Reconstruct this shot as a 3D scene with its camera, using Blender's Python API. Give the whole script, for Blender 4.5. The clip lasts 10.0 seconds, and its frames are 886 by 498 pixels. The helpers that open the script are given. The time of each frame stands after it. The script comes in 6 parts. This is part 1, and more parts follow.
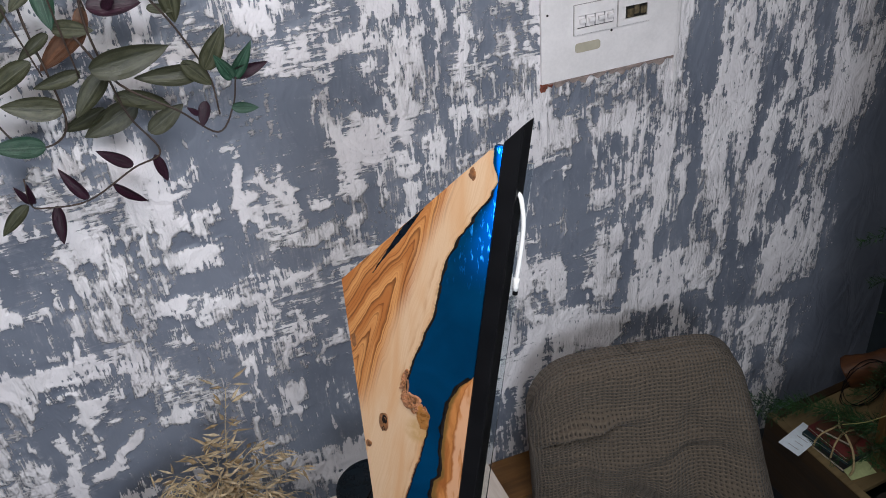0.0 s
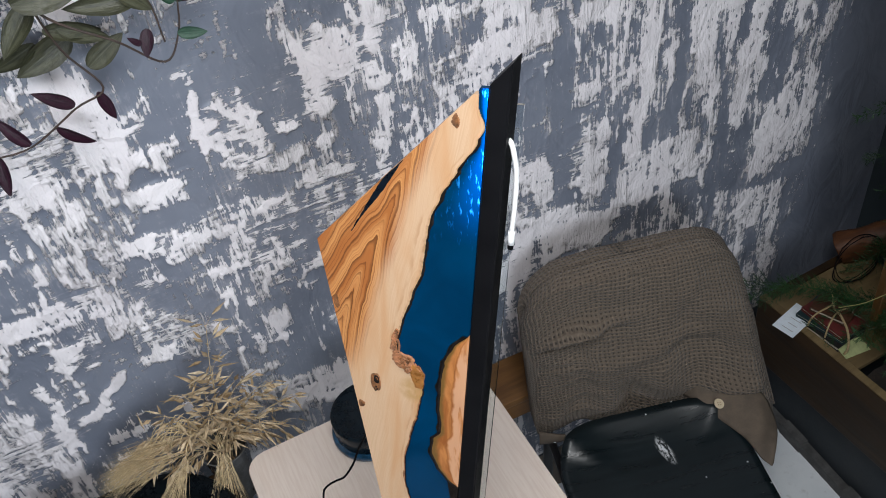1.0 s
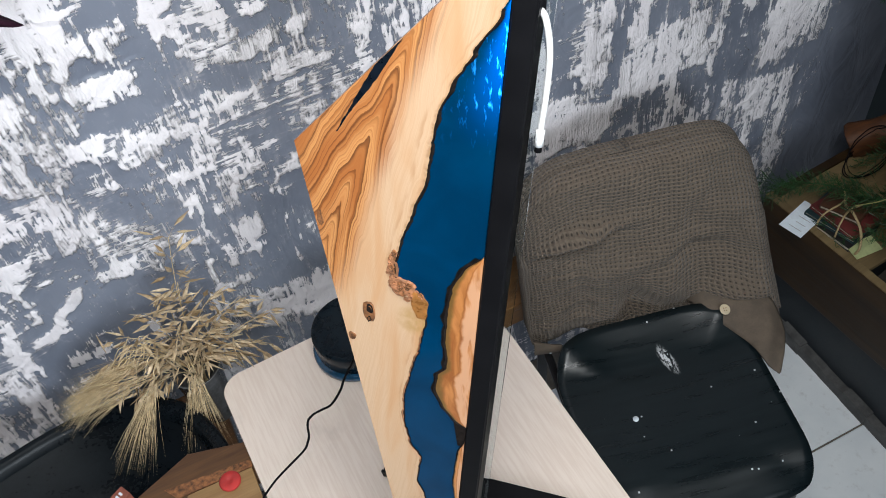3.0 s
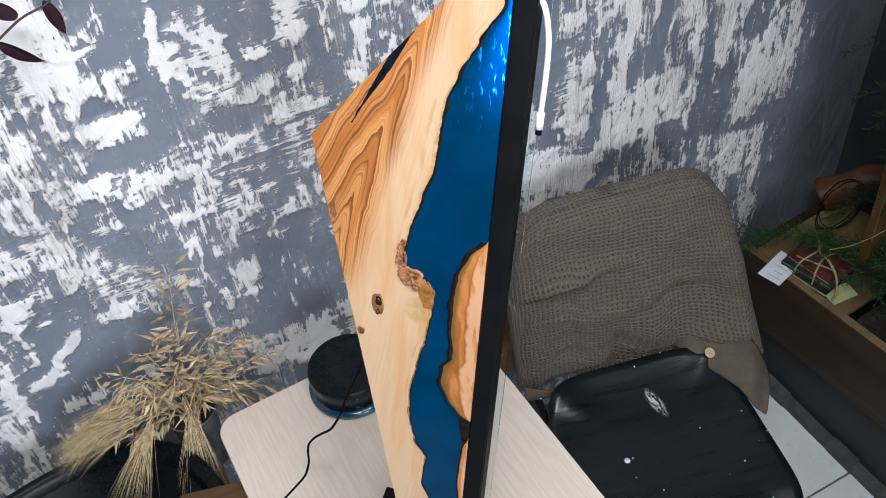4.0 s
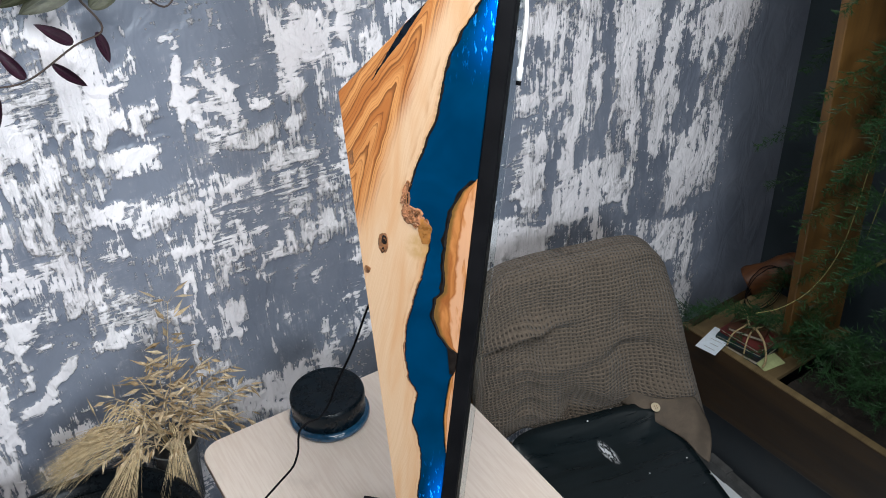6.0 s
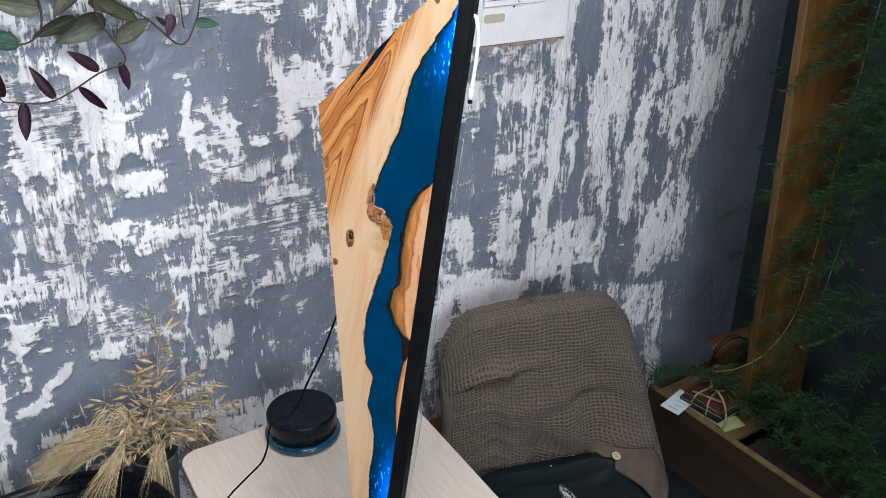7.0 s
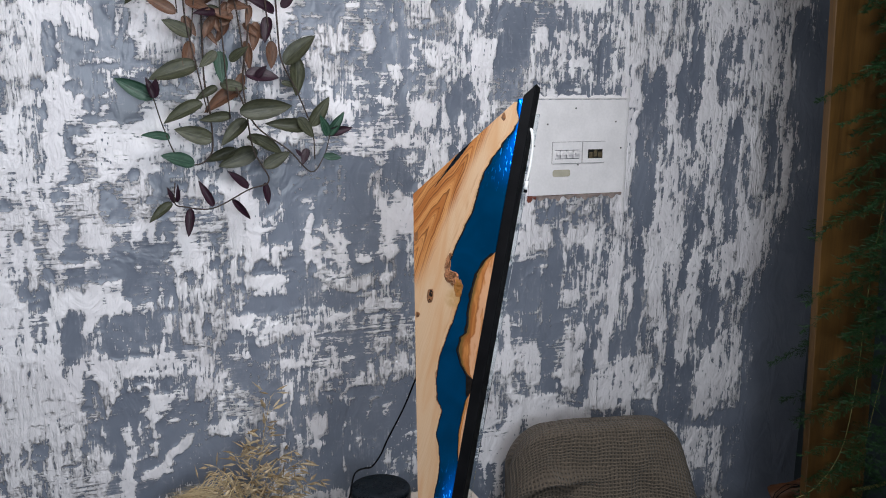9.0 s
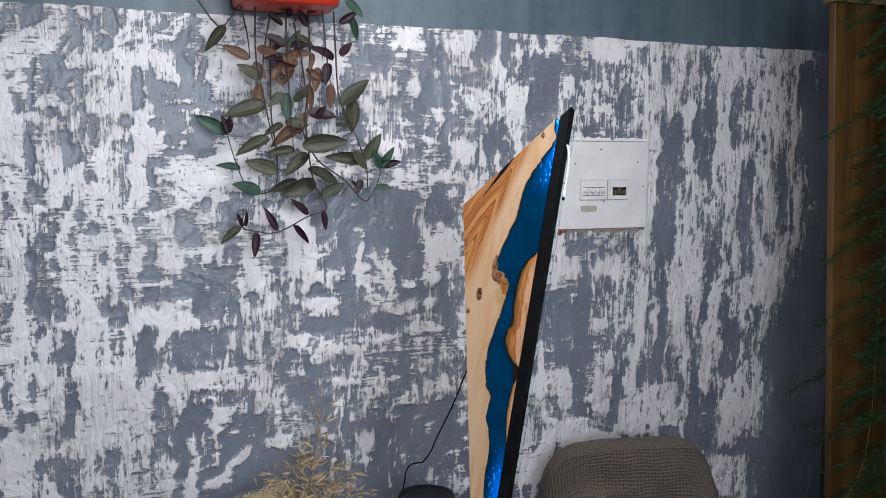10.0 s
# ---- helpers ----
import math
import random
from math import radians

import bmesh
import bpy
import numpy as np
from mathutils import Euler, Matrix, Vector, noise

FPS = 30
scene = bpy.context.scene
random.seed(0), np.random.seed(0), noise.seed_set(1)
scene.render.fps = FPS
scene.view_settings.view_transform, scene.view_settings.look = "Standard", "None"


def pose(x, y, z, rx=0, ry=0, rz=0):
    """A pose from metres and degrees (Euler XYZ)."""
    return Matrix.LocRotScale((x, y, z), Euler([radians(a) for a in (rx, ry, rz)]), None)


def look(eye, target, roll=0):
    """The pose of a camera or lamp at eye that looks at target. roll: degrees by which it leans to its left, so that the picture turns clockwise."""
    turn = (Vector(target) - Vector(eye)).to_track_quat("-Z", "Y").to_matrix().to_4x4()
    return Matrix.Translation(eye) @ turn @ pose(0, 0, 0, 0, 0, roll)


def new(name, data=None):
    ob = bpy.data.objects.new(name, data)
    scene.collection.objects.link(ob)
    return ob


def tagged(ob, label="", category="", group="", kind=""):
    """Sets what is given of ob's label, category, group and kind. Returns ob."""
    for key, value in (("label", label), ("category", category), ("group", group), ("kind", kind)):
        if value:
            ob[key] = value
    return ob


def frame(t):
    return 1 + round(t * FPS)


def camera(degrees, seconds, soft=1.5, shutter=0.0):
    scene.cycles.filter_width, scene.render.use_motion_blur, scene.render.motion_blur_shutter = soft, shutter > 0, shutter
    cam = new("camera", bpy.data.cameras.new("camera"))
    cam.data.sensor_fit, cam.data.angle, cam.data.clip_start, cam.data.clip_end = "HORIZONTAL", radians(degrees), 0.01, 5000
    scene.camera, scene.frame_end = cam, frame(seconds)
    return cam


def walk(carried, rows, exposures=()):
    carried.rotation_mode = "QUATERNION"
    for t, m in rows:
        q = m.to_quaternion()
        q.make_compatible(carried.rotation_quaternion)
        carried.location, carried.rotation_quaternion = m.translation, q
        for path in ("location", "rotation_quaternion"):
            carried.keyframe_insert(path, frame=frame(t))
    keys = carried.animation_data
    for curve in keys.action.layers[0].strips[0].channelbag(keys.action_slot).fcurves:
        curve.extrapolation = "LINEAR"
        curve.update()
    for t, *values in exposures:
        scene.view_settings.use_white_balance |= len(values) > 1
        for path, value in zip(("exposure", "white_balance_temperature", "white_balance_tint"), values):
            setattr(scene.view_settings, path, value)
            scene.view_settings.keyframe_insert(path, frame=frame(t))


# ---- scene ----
cam = camera(54.2, 10.0, soft=0.95)
METRES, EYE, TILT, LEAN, TURN = 1.66, 2.115, -34.38, 4.31, -20.53
ROWS = [
    (0.0, 0.0, 0.0, 0.0, 0.0, 0.0, -0.0),
    (0.5, -0.0074, 0.0075, 0.0207, -0.73, -2.15, 2.3),
    (1.0, -0.0031, 0.0582, 0.0477, -1.77, -8.68, 3.84),
    (1.5, -0.0057, 0.0982, 0.0738, -2.3, -14.53, 4.12),
    (2.0, -0.008, 0.1289, 0.078, -2.91, -16.3, 4.08),
    (2.5, -0.0133, 0.1546, 0.0602, -3.34, -16.85, 4.13),
    (4.0, -0.0399, 0.1166, -0.0082, -5.24, -9.75, 4.53),
    (4.5, -0.0562, 0.0934, -0.0394, -6.54, -6.76, 4.65),
    (5.0, -0.0714, 0.0691, -0.0751, -7.44, -4.56, 4.75),
    (5.5, -0.0915, 0.0392, -0.108, -8.2, -1.64, 4.54),
    (7.0, -0.0755, -0.0852, -0.2331, -8.85, 8.27, 0.64),
    (7.5, -0.0625, -0.1329, -0.2816, -7.51, 11.77, -1.03),
    (8.0, -0.057, -0.174, -0.329, -6.46, 14.66, -2.64),
    (8.5, -0.0621, -0.2044, -0.37, -4.9, 20.26, -3.32),
    (9.0, -0.0649, -0.2423, -0.4271, -3.7, 22.8, -3.53),
    (9.5, -0.0735, -0.2683, -0.4949, -2.96, 25.9, -3.71),
    (10.0, -0.0984, -0.3031, -0.5637, -2.66, 28.56, -3.73),
]
walk(cam, [(t, pose(0, 0, EYE, TILT, LEAN, TURN) @ pose(METRES * x, METRES * y, METRES * z, 90 + pitch, roll, yaw)) for t, x, y, z, yaw, pitch, roll in ROWS],
     exposures=[(0.0, -0.76, 6520, 8), (0.6, -0.63, 6500, 7), (1.5, -0.22, 6500, 6), (2.5, -0.12, 6520, 5), (4.0, -0.08, 6420, 4), (5.5, -0.10, 6460, 4), (7.0, -0.20, 6360, 4), (8.0, -0.30, 6420, 4), (9.0, -0.74, 6420, 6), (10.0, -0.72, 6440, 6)])

# ---- world and light ----
world = bpy.data.worlds.new("world")
world.use_nodes = True
scene.world = world
world.node_tree.nodes["Background"].inputs["Color"].default_value = (0.55, 0.65, 0.8, 1)
world.node_tree.nodes["Background"].inputs["Strength"].default_value = 0.035


def area_lamp(name, eye, target, size, size_y, power, colour, spread=180):
    data = bpy.data.lights.new(name, "AREA")
    data.shape, data.size, data.size_y, data.energy, data.color = "RECTANGLE", size, size_y, power, colour
    data.spread = radians(spread)
    ob = new(name, data)
    ob.matrix_world = look(eye, target)
    return ob


# ceiling lamp over the work table, and a cool fill light added before the closed south wall
area_lamp("ceiling_lamp_light", (0.10, 0.30, 2.66), (0.0, 1.1, 1.2), 0.9, 0.9, 36, (0.98, 0.97, 1.0), 150)
area_lamp("south_fill_light", (-0.10, -2.1, 1.85), (-0.42, 1.3, 1.40), 1.3, 1.2, 23, (0.84, 0.90, 1.0), 92)
scene.view_settings.exposure = 0.0


# ---- materials ----
class Nodes:
    """A short way to write a node material."""

    def __init__(self, name):
        self.mat = bpy.data.materials.new(name)
        self.mat.use_nodes = True
        self.tree = self.mat.node_tree
        self.bsdf = self.tree.nodes["Principled BSDF"]
        self.coord = self.tree.nodes.new("ShaderNodeTexCoord")

    def put(self, socket, value):
        if isinstance(value, bpy.types.NodeSocket):
            self.tree.links.new(value, socket)
        elif isinstance(value, (tuple, list)) and socket.type == "RGBA":
            socket.default_value = (*value[:3], 1)
        else:
            socket.default_value = value

    def set(self, **values):
        for key, value in values.items():
            self.put(self.bsdf.inputs[key.replace("_", " ")], value)
        return self

    def scaled(self, scale, shift=(0, 0, 0), source="Object", turn=(0, 0, 0)):
        n = self.tree.nodes.new("ShaderNodeMapping")
        self.put(n.inputs["Vector"], source if isinstance(source, bpy.types.NodeSocket) else self.coord.outputs[source])
        n.inputs["Scale"].default_value = scale
        n.inputs["Location"].default_value = shift
        n.inputs["Rotation"].default_value = [radians(a) for a in turn]
        return n.outputs["Vector"]

    def uv(self, name):
        n = self.tree.nodes.new("ShaderNodeUVMap")
        n.uv_map = name
        return n.outputs["UV"]

    def split(self, vector):
        n = self.tree.nodes.new("ShaderNodeSeparateXYZ")
        self.put(n.inputs[0], vector)
        return n.outputs

    def join(self, x, y, z):
        n = self.tree.nodes.new("ShaderNodeCombineXYZ")
        for s, v in zip(n.inputs, (x, y, z)):
            self.put(s, v)
        return n.outputs[0]

    def noise(self, vector, scale, detail=4.0, rough=0.55, warp=0.0, out="Fac"):
        n = self.tree.nodes.new("ShaderNodeTexNoise")
        self.put(n.inputs["Vector"], vector)
        n.inputs["Scale"].default_value, n.inputs["Detail"].default_value = scale, detail
        n.inputs["Roughness"].default_value, n.inputs["Distortion"].default_value = rough, warp
        return n.outputs["Color" if out == "Color" else 0]

    def voronoi(self, vector, scale, feature="F1", rand=1.0):
        n = self.tree.nodes.new("ShaderNodeTexVoronoi")
        n.feature = feature
        self.put(n.inputs["Vector"], vector)
        n.inputs["Scale"].default_value, n.inputs["Randomness"].default_value = scale, rand
        return n.outputs["Distance"]

    def math(self, op, a, b=0.0, c=0.0):
        n = self.tree.nodes.new("ShaderNodeMath")
        n.operation = op
        for s, v in zip(n.inputs, (a, b, c)):
            self.put(s, v)
        return n.outputs[0]

    def vec(self, op, a, b):
        n = self.tree.nodes.new("ShaderNodeVectorMath")
        n.operation = op
        self.put(n.inputs[0], a)
        self.put(n.inputs[1], b)
        return n.outputs["Value" if op in ("LENGTH", "DISTANCE") else "Vector"]

    def ramp(self, value, lo, hi, to_lo=0.0, to_hi=1.0, smooth=True):
        n = self.tree.nodes.new("ShaderNodeMapRange")
        n.interpolation_type = "SMOOTHSTEP" if smooth else "LINEAR"
        for key, v in (("Value", value), ("From Min", lo), ("From Max", hi), ("To Min", to_lo), ("To Max", to_hi)):
            self.put(n.inputs[key], v)
        return n.outputs[0]

    def mix(self, fac, a, b):
        n = self.tree.nodes.new("ShaderNodeMix")
        n.data_type = "RGBA"
        self.put(n.inputs["Factor"], fac)
        self.put(n.inputs["A"], a)
        self.put(n.inputs["B"], b)
        return n.outputs["Result"]

    def bump(self, height, strength=0.3, distance=0.01):
        n = self.tree.nodes.new("ShaderNodeBump")
        n.inputs["Strength"].default_value, n.inputs["Distance"].default_value = strength, distance
        self.put(n.inputs["Height"], height)
        self.put(self.bsdf.inputs["Normal"], n.outputs["Normal"])
        return self

    def random(self):
        return self.tree.nodes.new("ShaderNodeObjectInfo").outputs["Random"]


def simple(name, colour, rough=0.5, vary=0.25, scale=12.0, bump=0.0, metal=0.0, coat=0.0, fine=150.0):
    """A plain surface with wear at two scales."""
    m = Nodes(name)
    a = m.noise(m.coord.outputs["Object"], scale, 5)
    b = m.noise(m.coord.outputs["Object"], fine, 3)
    s = m.math("ADD", m.math("MULTIPLY", a, 0.7), m.math("MULTIPLY", b, 0.3))
    lo, hi = [c * (1 - vary) for c in colour], [min(1, c * (1 + vary)) for c in colour]
    m.set(Base_Color=m.mix(m.ramp(s, 0.3, 0.7), lo, hi), Roughness=m.ramp(s, 0.3, 0.7, rough * 0.8, min(1, rough * 1.2)), Metallic=metal, Coat_Weight=coat)
    if bump:
        m.bump(s, bump, 0.003)
    return m.mat


def plaster():
    """White plaster dragged by trowel over blue-grey paint; the mesh carries how much plaster lies where."""
    m = Nodes("scraped_plaster")
    p = m.coord.outputs["Object"]
    n = m.tree.nodes.new("ShaderNodeAttribute")
    n.attribute_name = "cover"
    cover = n.outputs["Fac"]
    crumb = m.noise(p, 75, 5, 0.64, 0.5)
    upright = m.noise(m.scaled((210, 1, 20)), 1.0, 4, 0.65, 0.25)
    level = m.noise(m.scaled((20, 1, 200), turn=(0, 6, 0)), 1.0, 4, 0.65, 0.25)
    east = m.ramp(m.split(p)[0], 0.75, 0.95, 0.0, 0.35)
    sweep = m.ramp(m.math("SUBTRACT", m.noise(p, 5.5, 3, 0.6, 0.6), east), 0.50, 0.58)
    drag = m.math("ADD", m.math("MULTIPLY", upright, m.math("SUBTRACT", 1.0, sweep)), m.math("MULTIPLY", level, sweep))
    s = m.math("ADD", cover, m.math("ADD", m.math("MULTIPLY", m.math("SUBTRACT", crumb, 0.5), 0.52), m.math("MULTIPLY", m.math("SUBTRACT", drag, 0.5), 0.72)))
    # loose specks: dots of plaster on the paint, pits of paint in the plaster
    dot = m.math("MULTIPLY", m.ramp(m.voronoi(m.scaled((1, 1, 0.75)), 105), 0.10, 0.22, 1, 0), m.ramp(m.noise(p, 9, 4), 0.5, 0.62))
    pit = m.math("MULTIPLY", m.ramp(m.voronoi(m.scaled((1.3, 1, 0.6), (4, 0, 2)), 70), 0.08, 0.2, 1, 0), m.ramp(m.noise(p, 7, 4), 0.48, 0.6))
    s = m.math("ADD", s, m.math("SUBTRACT", m.math("MULTIPLY", dot, 0.26), m.math("MULTIPLY", pit, 0.32)))
    mask = m.ramp(s, 0.489, 0.501)
    # a thin film of plaster wiped over the paint
    film = m.math("MULTIPLY", m.ramp(s, 0.30, 0.48), m.ramp(m.noise(m.scaled((24, 1, 9), turn=(0, 15, 0)), 1.0, 5, 0.65, 0.8), 0.46, 0.66))
    skim = m.math("MULTIPLY", m.ramp(s, 0.36, 0.5), m.ramp(m.noise(p, 330, 2, 0.7), 0.48, 0.66))
    mask = m.math("MAXIMUM", mask, m.math("MAXIMUM", m.math("MULTIPLY", skim, 0.22), m.math("MULTIPLY", film, 0.2)))
    paint = m.mix(m.ramp(m.noise(p, 5, 5), 0.3, 0.7), (0.138, 0.156, 0.202), (0.198, 0.219, 0.273))
    chalk = m.mix(m.ramp(m.noise(p, 6, 6, 0.6), 0.3, 0.7), (0.785, 0.745, 0.775), (0.89, 0.855, 0.88))
    chalk = m.mix(m.ramp(m.noise(m.scaled((150, 1, 55)), 1.0, 4, 0.75), 0.58, 0.70, 0, 0.3), chalk, (0.40, 0.40, 0.43))
    m.set(Base_Color=m.mix(mask, paint, chalk), Roughness=m.mix(mask, (0.34,) * 3, (0.40,) * 3))
    lump = m.math("ABSOLUTE", m.math("SUBTRACT", m.noise(m.scaled((17, 1, 13), turn=(0, 30, 0)), 1.0, 3, 0.5, 1.0), 0.5))
    comb = m.noise(m.scaled((110, 1, 14), turn=(0, 38, 0)), 1.0, 5, 0.65, 0.6)
    ridges = m.math("ADD", m.math("MULTIPLY", lump, -1.1), m.math("MULTIPLY", comb, m.ramp(m.noise(p, 4.5, 3), 0.47, 0.62, 0.15, 0.95)))
    soft = m.noise(m.scaled((16, 1, 9), turn=(0, 20, 0)), 1.0, 3, 0.5, 0.6)
    relief = m.math("ADD", m.math("MULTIPLY", m.ramp(s, 0.47, 0.54), 0.17), m.math("ADD", m.math("MULTIPLY", m.math("MULTIPLY", ridges, m.ramp(s, 0.46, 0.62)), 0.9), m.math("MULTIPLY", soft, 0.9)))
    m.bump(relief, 1.0, 0.009)
    return m.mat


def upper_paint():
    m = Nodes("blue_grey_wall_paint")
    p = m.coord.outputs["Object"]
    s = m.math("ADD", m.math("MULTIPLY", m.noise(m.scaled((14, 14, 0.7)), 1.0, 4), 0.7), m.math("MULTIPLY", m.noise(p, 30, 5), 0.3))
    m.set(Base_Color=m.mix(m.ramp(s, 0.35, 0.68), (0.075, 0.110, 0.138), (0.13, 0.174, 0.208)), Roughness=0.4).bump(s, 0.25, 0.006)
    return m.mat


def timber(name, dark, light, along="X", scale=1.0, rough=0.55, gloss=0.0, bump=0.25):
    m = Nodes(name)
    k = {"X": (0.7, 9, 9), "Y": (9, 0.7, 9), "Z": (9, 9, 0.7)}[along]
    v = m.scaled(tuple(a * scale for a in k))
    v2 = m.vec("ADD", v, m.join(m.math("MULTIPLY", m.random(), 20), 0, m.math("MULTIPLY", m.random(), 7)))
    g = m.noise(v2, 1.6, 4, 0.6, 0.8)
    f = m.noise(v2, 14, 5, 0.65)
    s = m.math("ADD", m.math("MULTIPLY", g, 0.65), m.math("MULTIPLY", f, 0.35))
    col = m.mix(m.ramp(s, 0.32, 0.68), dark, light)
    stain = m.noise(m.coord.outputs["Object"], 5, 4)
    col = m.mix(m.ramp(stain, 0.5, 0.75, 0, 0.45), col, tuple(c * 0.5 for c in dark))
    m.set(Base_Color=col, Roughness=m.ramp(f, 0.3, 0.7, rough * 0.85, rough * 1.15), Coat_Weight=gloss).bump(s, bump, 0.002)
    return m.mat


def laminate():
    """Pale ash laminate with fine slanting pores."""
    m = Nodes("pale_ash_laminate")
    fine = m.noise(m.scaled((240, 14, 1), turn=(0, 0, 4)), 1.0, 4, 0.6)
    broad = m.noise(m.scaled((26, 2.2, 1), turn=(0, 0, 4)), 1.0, 3, 0.5, 0.4)
    col = m.mix(m.ramp(fine, 0.36, 0.62), (0.67, 0.555, 0.475), (0.725, 0.62, 0.54))
    col = m.mix(m.ramp(broad, 0.4, 0.7, 0, 0.12), col, (0.60, 0.50, 0.44))
    dirt = m.noise(m.coord.outputs["Object"], 7, 5, 0.6)
    col = m.mix(m.ramp(dirt, 0.58, 0.78, 0, 0.3), col, (0.30, 0.24, 0.2))
    m.set(Base_Color=col, Roughness=0.42).bump(fine, 0.08, 0.001)
    return m.mat


def olive(heart=True):
    """Oiled olive wood: cream sapwood beside the live edge, wavy brown figure in the heart."""
    m = Nodes("olive_heartwood" if heart else "amber_olive_wood")
    g, e = m.uv("grain"), m.uv("edge")
    gx, gy, _ = m.split(g)
    ex = m.split(e)[0]
    warp = m.noise(m.join(m.math("MULTIPLY", gx, 26), m.math("MULTIPLY", gy, 9), 0), 1.0, 1.5, 0.45)
    # nested arches about a slanting axis: the lines run up one side and down the other
    dx, dy = m.math("ADD", gx, 0.0035), m.math("SUBTRACT", gy, 0.180)
    across = m.math("SUBTRACT", m.math("MULTIPLY", dx, 0.908), m.math("MULTIPLY", dy, 0.418))
    along = m.math("ADD", m.math("MULTIPLY", dx, 0.418), m.math("MULTIPLY", dy, 0.908))
    arch = m.math("SQRT", m.math("ADD", m.math("MULTIPLY", across, across), 0.000008))
    ripple = m.noise(m.join(m.math("MULTIPLY", gx, 95), m.math("MULTIPLY", gy, 30), 4.0), 1.0, 3, 0.55, 0.4)
    line = m.math("ADD", m.math("MULTIPLY", m.math("ADD", along, m.math("MULTIPLY", arch, 5.6)), 52), m.math("ADD", m.math("MULTIPLY", warp, 5.5), m.math("MULTIPLY", ripple, 1.1)))
    rings = m.math("FRACT", line)
    wide = m.math("FRACT", m.math("MULTIPLY", line, 0.29))
    thin = m.math("MULTIPLY", m.ramp(rings, 0.62, 0.95, 0, 0.8), m.ramp(rings, 0.955, 1.0, 1, 0))
    bold = m.math("MULTIPLY", m.ramp(wide, 0.76, 0.97), m.ramp(wide, 0.975, 1.0, 1, 0))
    thin = m.math("MAXIMUM", m.math("MULTIPLY", thin, m.ramp(m.noise(m.join(m.math("MULTIPLY", line, 0.31), m.math("MULTIPLY", gy, 8), 0), 1.0, 2), 0.35, 0.6, 0.25, 1)), bold)
    fine = m.noise(m.join(m.math("MULTIPLY", line, 5.0), m.math("MULTIPLY", gy, 5), 0), 1.0, 5, 0.6)
    if heart:
        border = m.math("SUBTRACT", m.math("ADD", m.math("MULTIPLY", gy, 0.389), -0.0545), gx)
        border = m.math("ADD", border, m.math("ADD", m.math("MULTIPLY", m.math("SUBTRACT", warp, 0.5), 0.02), m.math("MULTIPLY", m.math("SUBTRACT", rings, 0.5), 0.004)))
        region = m.ramp(border, -0.010, 0.012)
        run = m.math("SUBTRACT", gx, m.math("MULTIPLY", gy, 0.10))
        blush = m.noise(m.join(m.math("MULTIPLY", run, 55), m.math("MULTIPLY", gy, 6), 0), 1.0, 4, 0.5, 0.5)
        cream = m.mix(m.ramp(fine, 0.3, 0.7), (0.54, 0.35, 0.212), (0.595, 0.405, 0.262))
        cream = m.mix(m.ramp(blush, 0.40, 0.72, 0, 0.75), cream, (0.52, 0.275, 0.125))
        hair_lines = m.ramp(m.noise(m.join(m.math("MULTIPLY", run, 800), m.math("MULTIPLY", gy, 10), 0), 1.0, 2, 0.5, 0.3), 0.58, 0.75, 0, 0.14)
        cream = m.mix(hair_lines, cream, (0.47, 0.27, 0.12))
        ring = m.math("MULTIPLY", m.ramp(ex, 0.86, 0.90), m.ramp(ex, 0.90, 0.915, 1, 0))
        cream = m.mix(m.math("MULTIPLY", ring, m.ramp(m.noise(g, 30, 2), 0.35, 0.6, 0, 0.5)), cream, (0.40, 0.20, 0.08))
        honey = m.mix(m.ramp(fine, 0.3, 0.7), (0.45, 0.175, 0.052), (0.58, 0.285, 0.105))
        dusk = m.noise(m.join(m.math("MULTIPLY", line, 0.42), m.math("MULTIPLY", gy, 5), 3.0), 1.0, 2, 0.5)
        honey = m.mix(m.ramp(dusk, 0.40, 0.62, 0, 0.85), honey, (0.33, 0.105, 0.026))
        figure = m.mix(m.math("MULTIPLY", thin, 0.9), honey, (0.125, 0.036, 0.009))
        col = m.mix(region, cream, figure)
        rim = m.ramp(ex, 0.955, 0.985)
        col = m.mix(m.math("MULTIPLY", rim, m.ramp(m.noise(g, 160, 3), 0.4, 0.6, 0.2, 0.8)), col, (0.36, 0.2, 0.09))
        spalt = m.math("MULTIPLY", m.ramp(m.vec("DISTANCE", g, (0.019, -0.018, 0)), 0.009, 0.021, 1, 0), m.ramp(m.noise(g, 90, 4), 0.35, 0.62, 0.25, 1.0))
        col = m.mix(m.math("MULTIPLY", spalt, 0.75), col, (0.40, 0.24, 0.085))
    else:
        ex = m.math("ADD", ex, m.math("MULTIPLY", m.math("SUBTRACT", m.noise(g, 45, 3), 0.5), 0.35))
        swirl = m.noise(m.join(m.math("MULTIPLY", gx, 70), m.math("MULTIPLY", gy, 16), 0), 1.0, 5, 0.55, 0.8)
        col = m.mix(m.ramp(swirl, 0.34, 0.66), (0.27, 0.085, 0.020), (0.50, 0.200, 0.060))
        pale = m.noise(m.join(m.math("MULTIPLY", gx, 130), m.math("MULTIPLY", gy, 22), 5.0), 1.0, 3, 0.5, 0.5)
        col = m.mix(m.math("MULTIPLY", m.ramp(ex, 0.50, 0.62), m.ramp(pale, 0.36, 0.5, 0.1, 0.85)), col, (0.60, 0.33, 0.19))
        col = m.mix(m.math("MULTIPLY", m.ramp(ex, 0.44, 0.50), m.ramp(ex, 0.50, 0.56, 0.6, 0)), col, (0.22, 0.07, 0.02))
        col = m.mix(m.ramp(ex, 0.05, 0.26, 0.9, 0), col, (0.13, 0.075, 0.018))
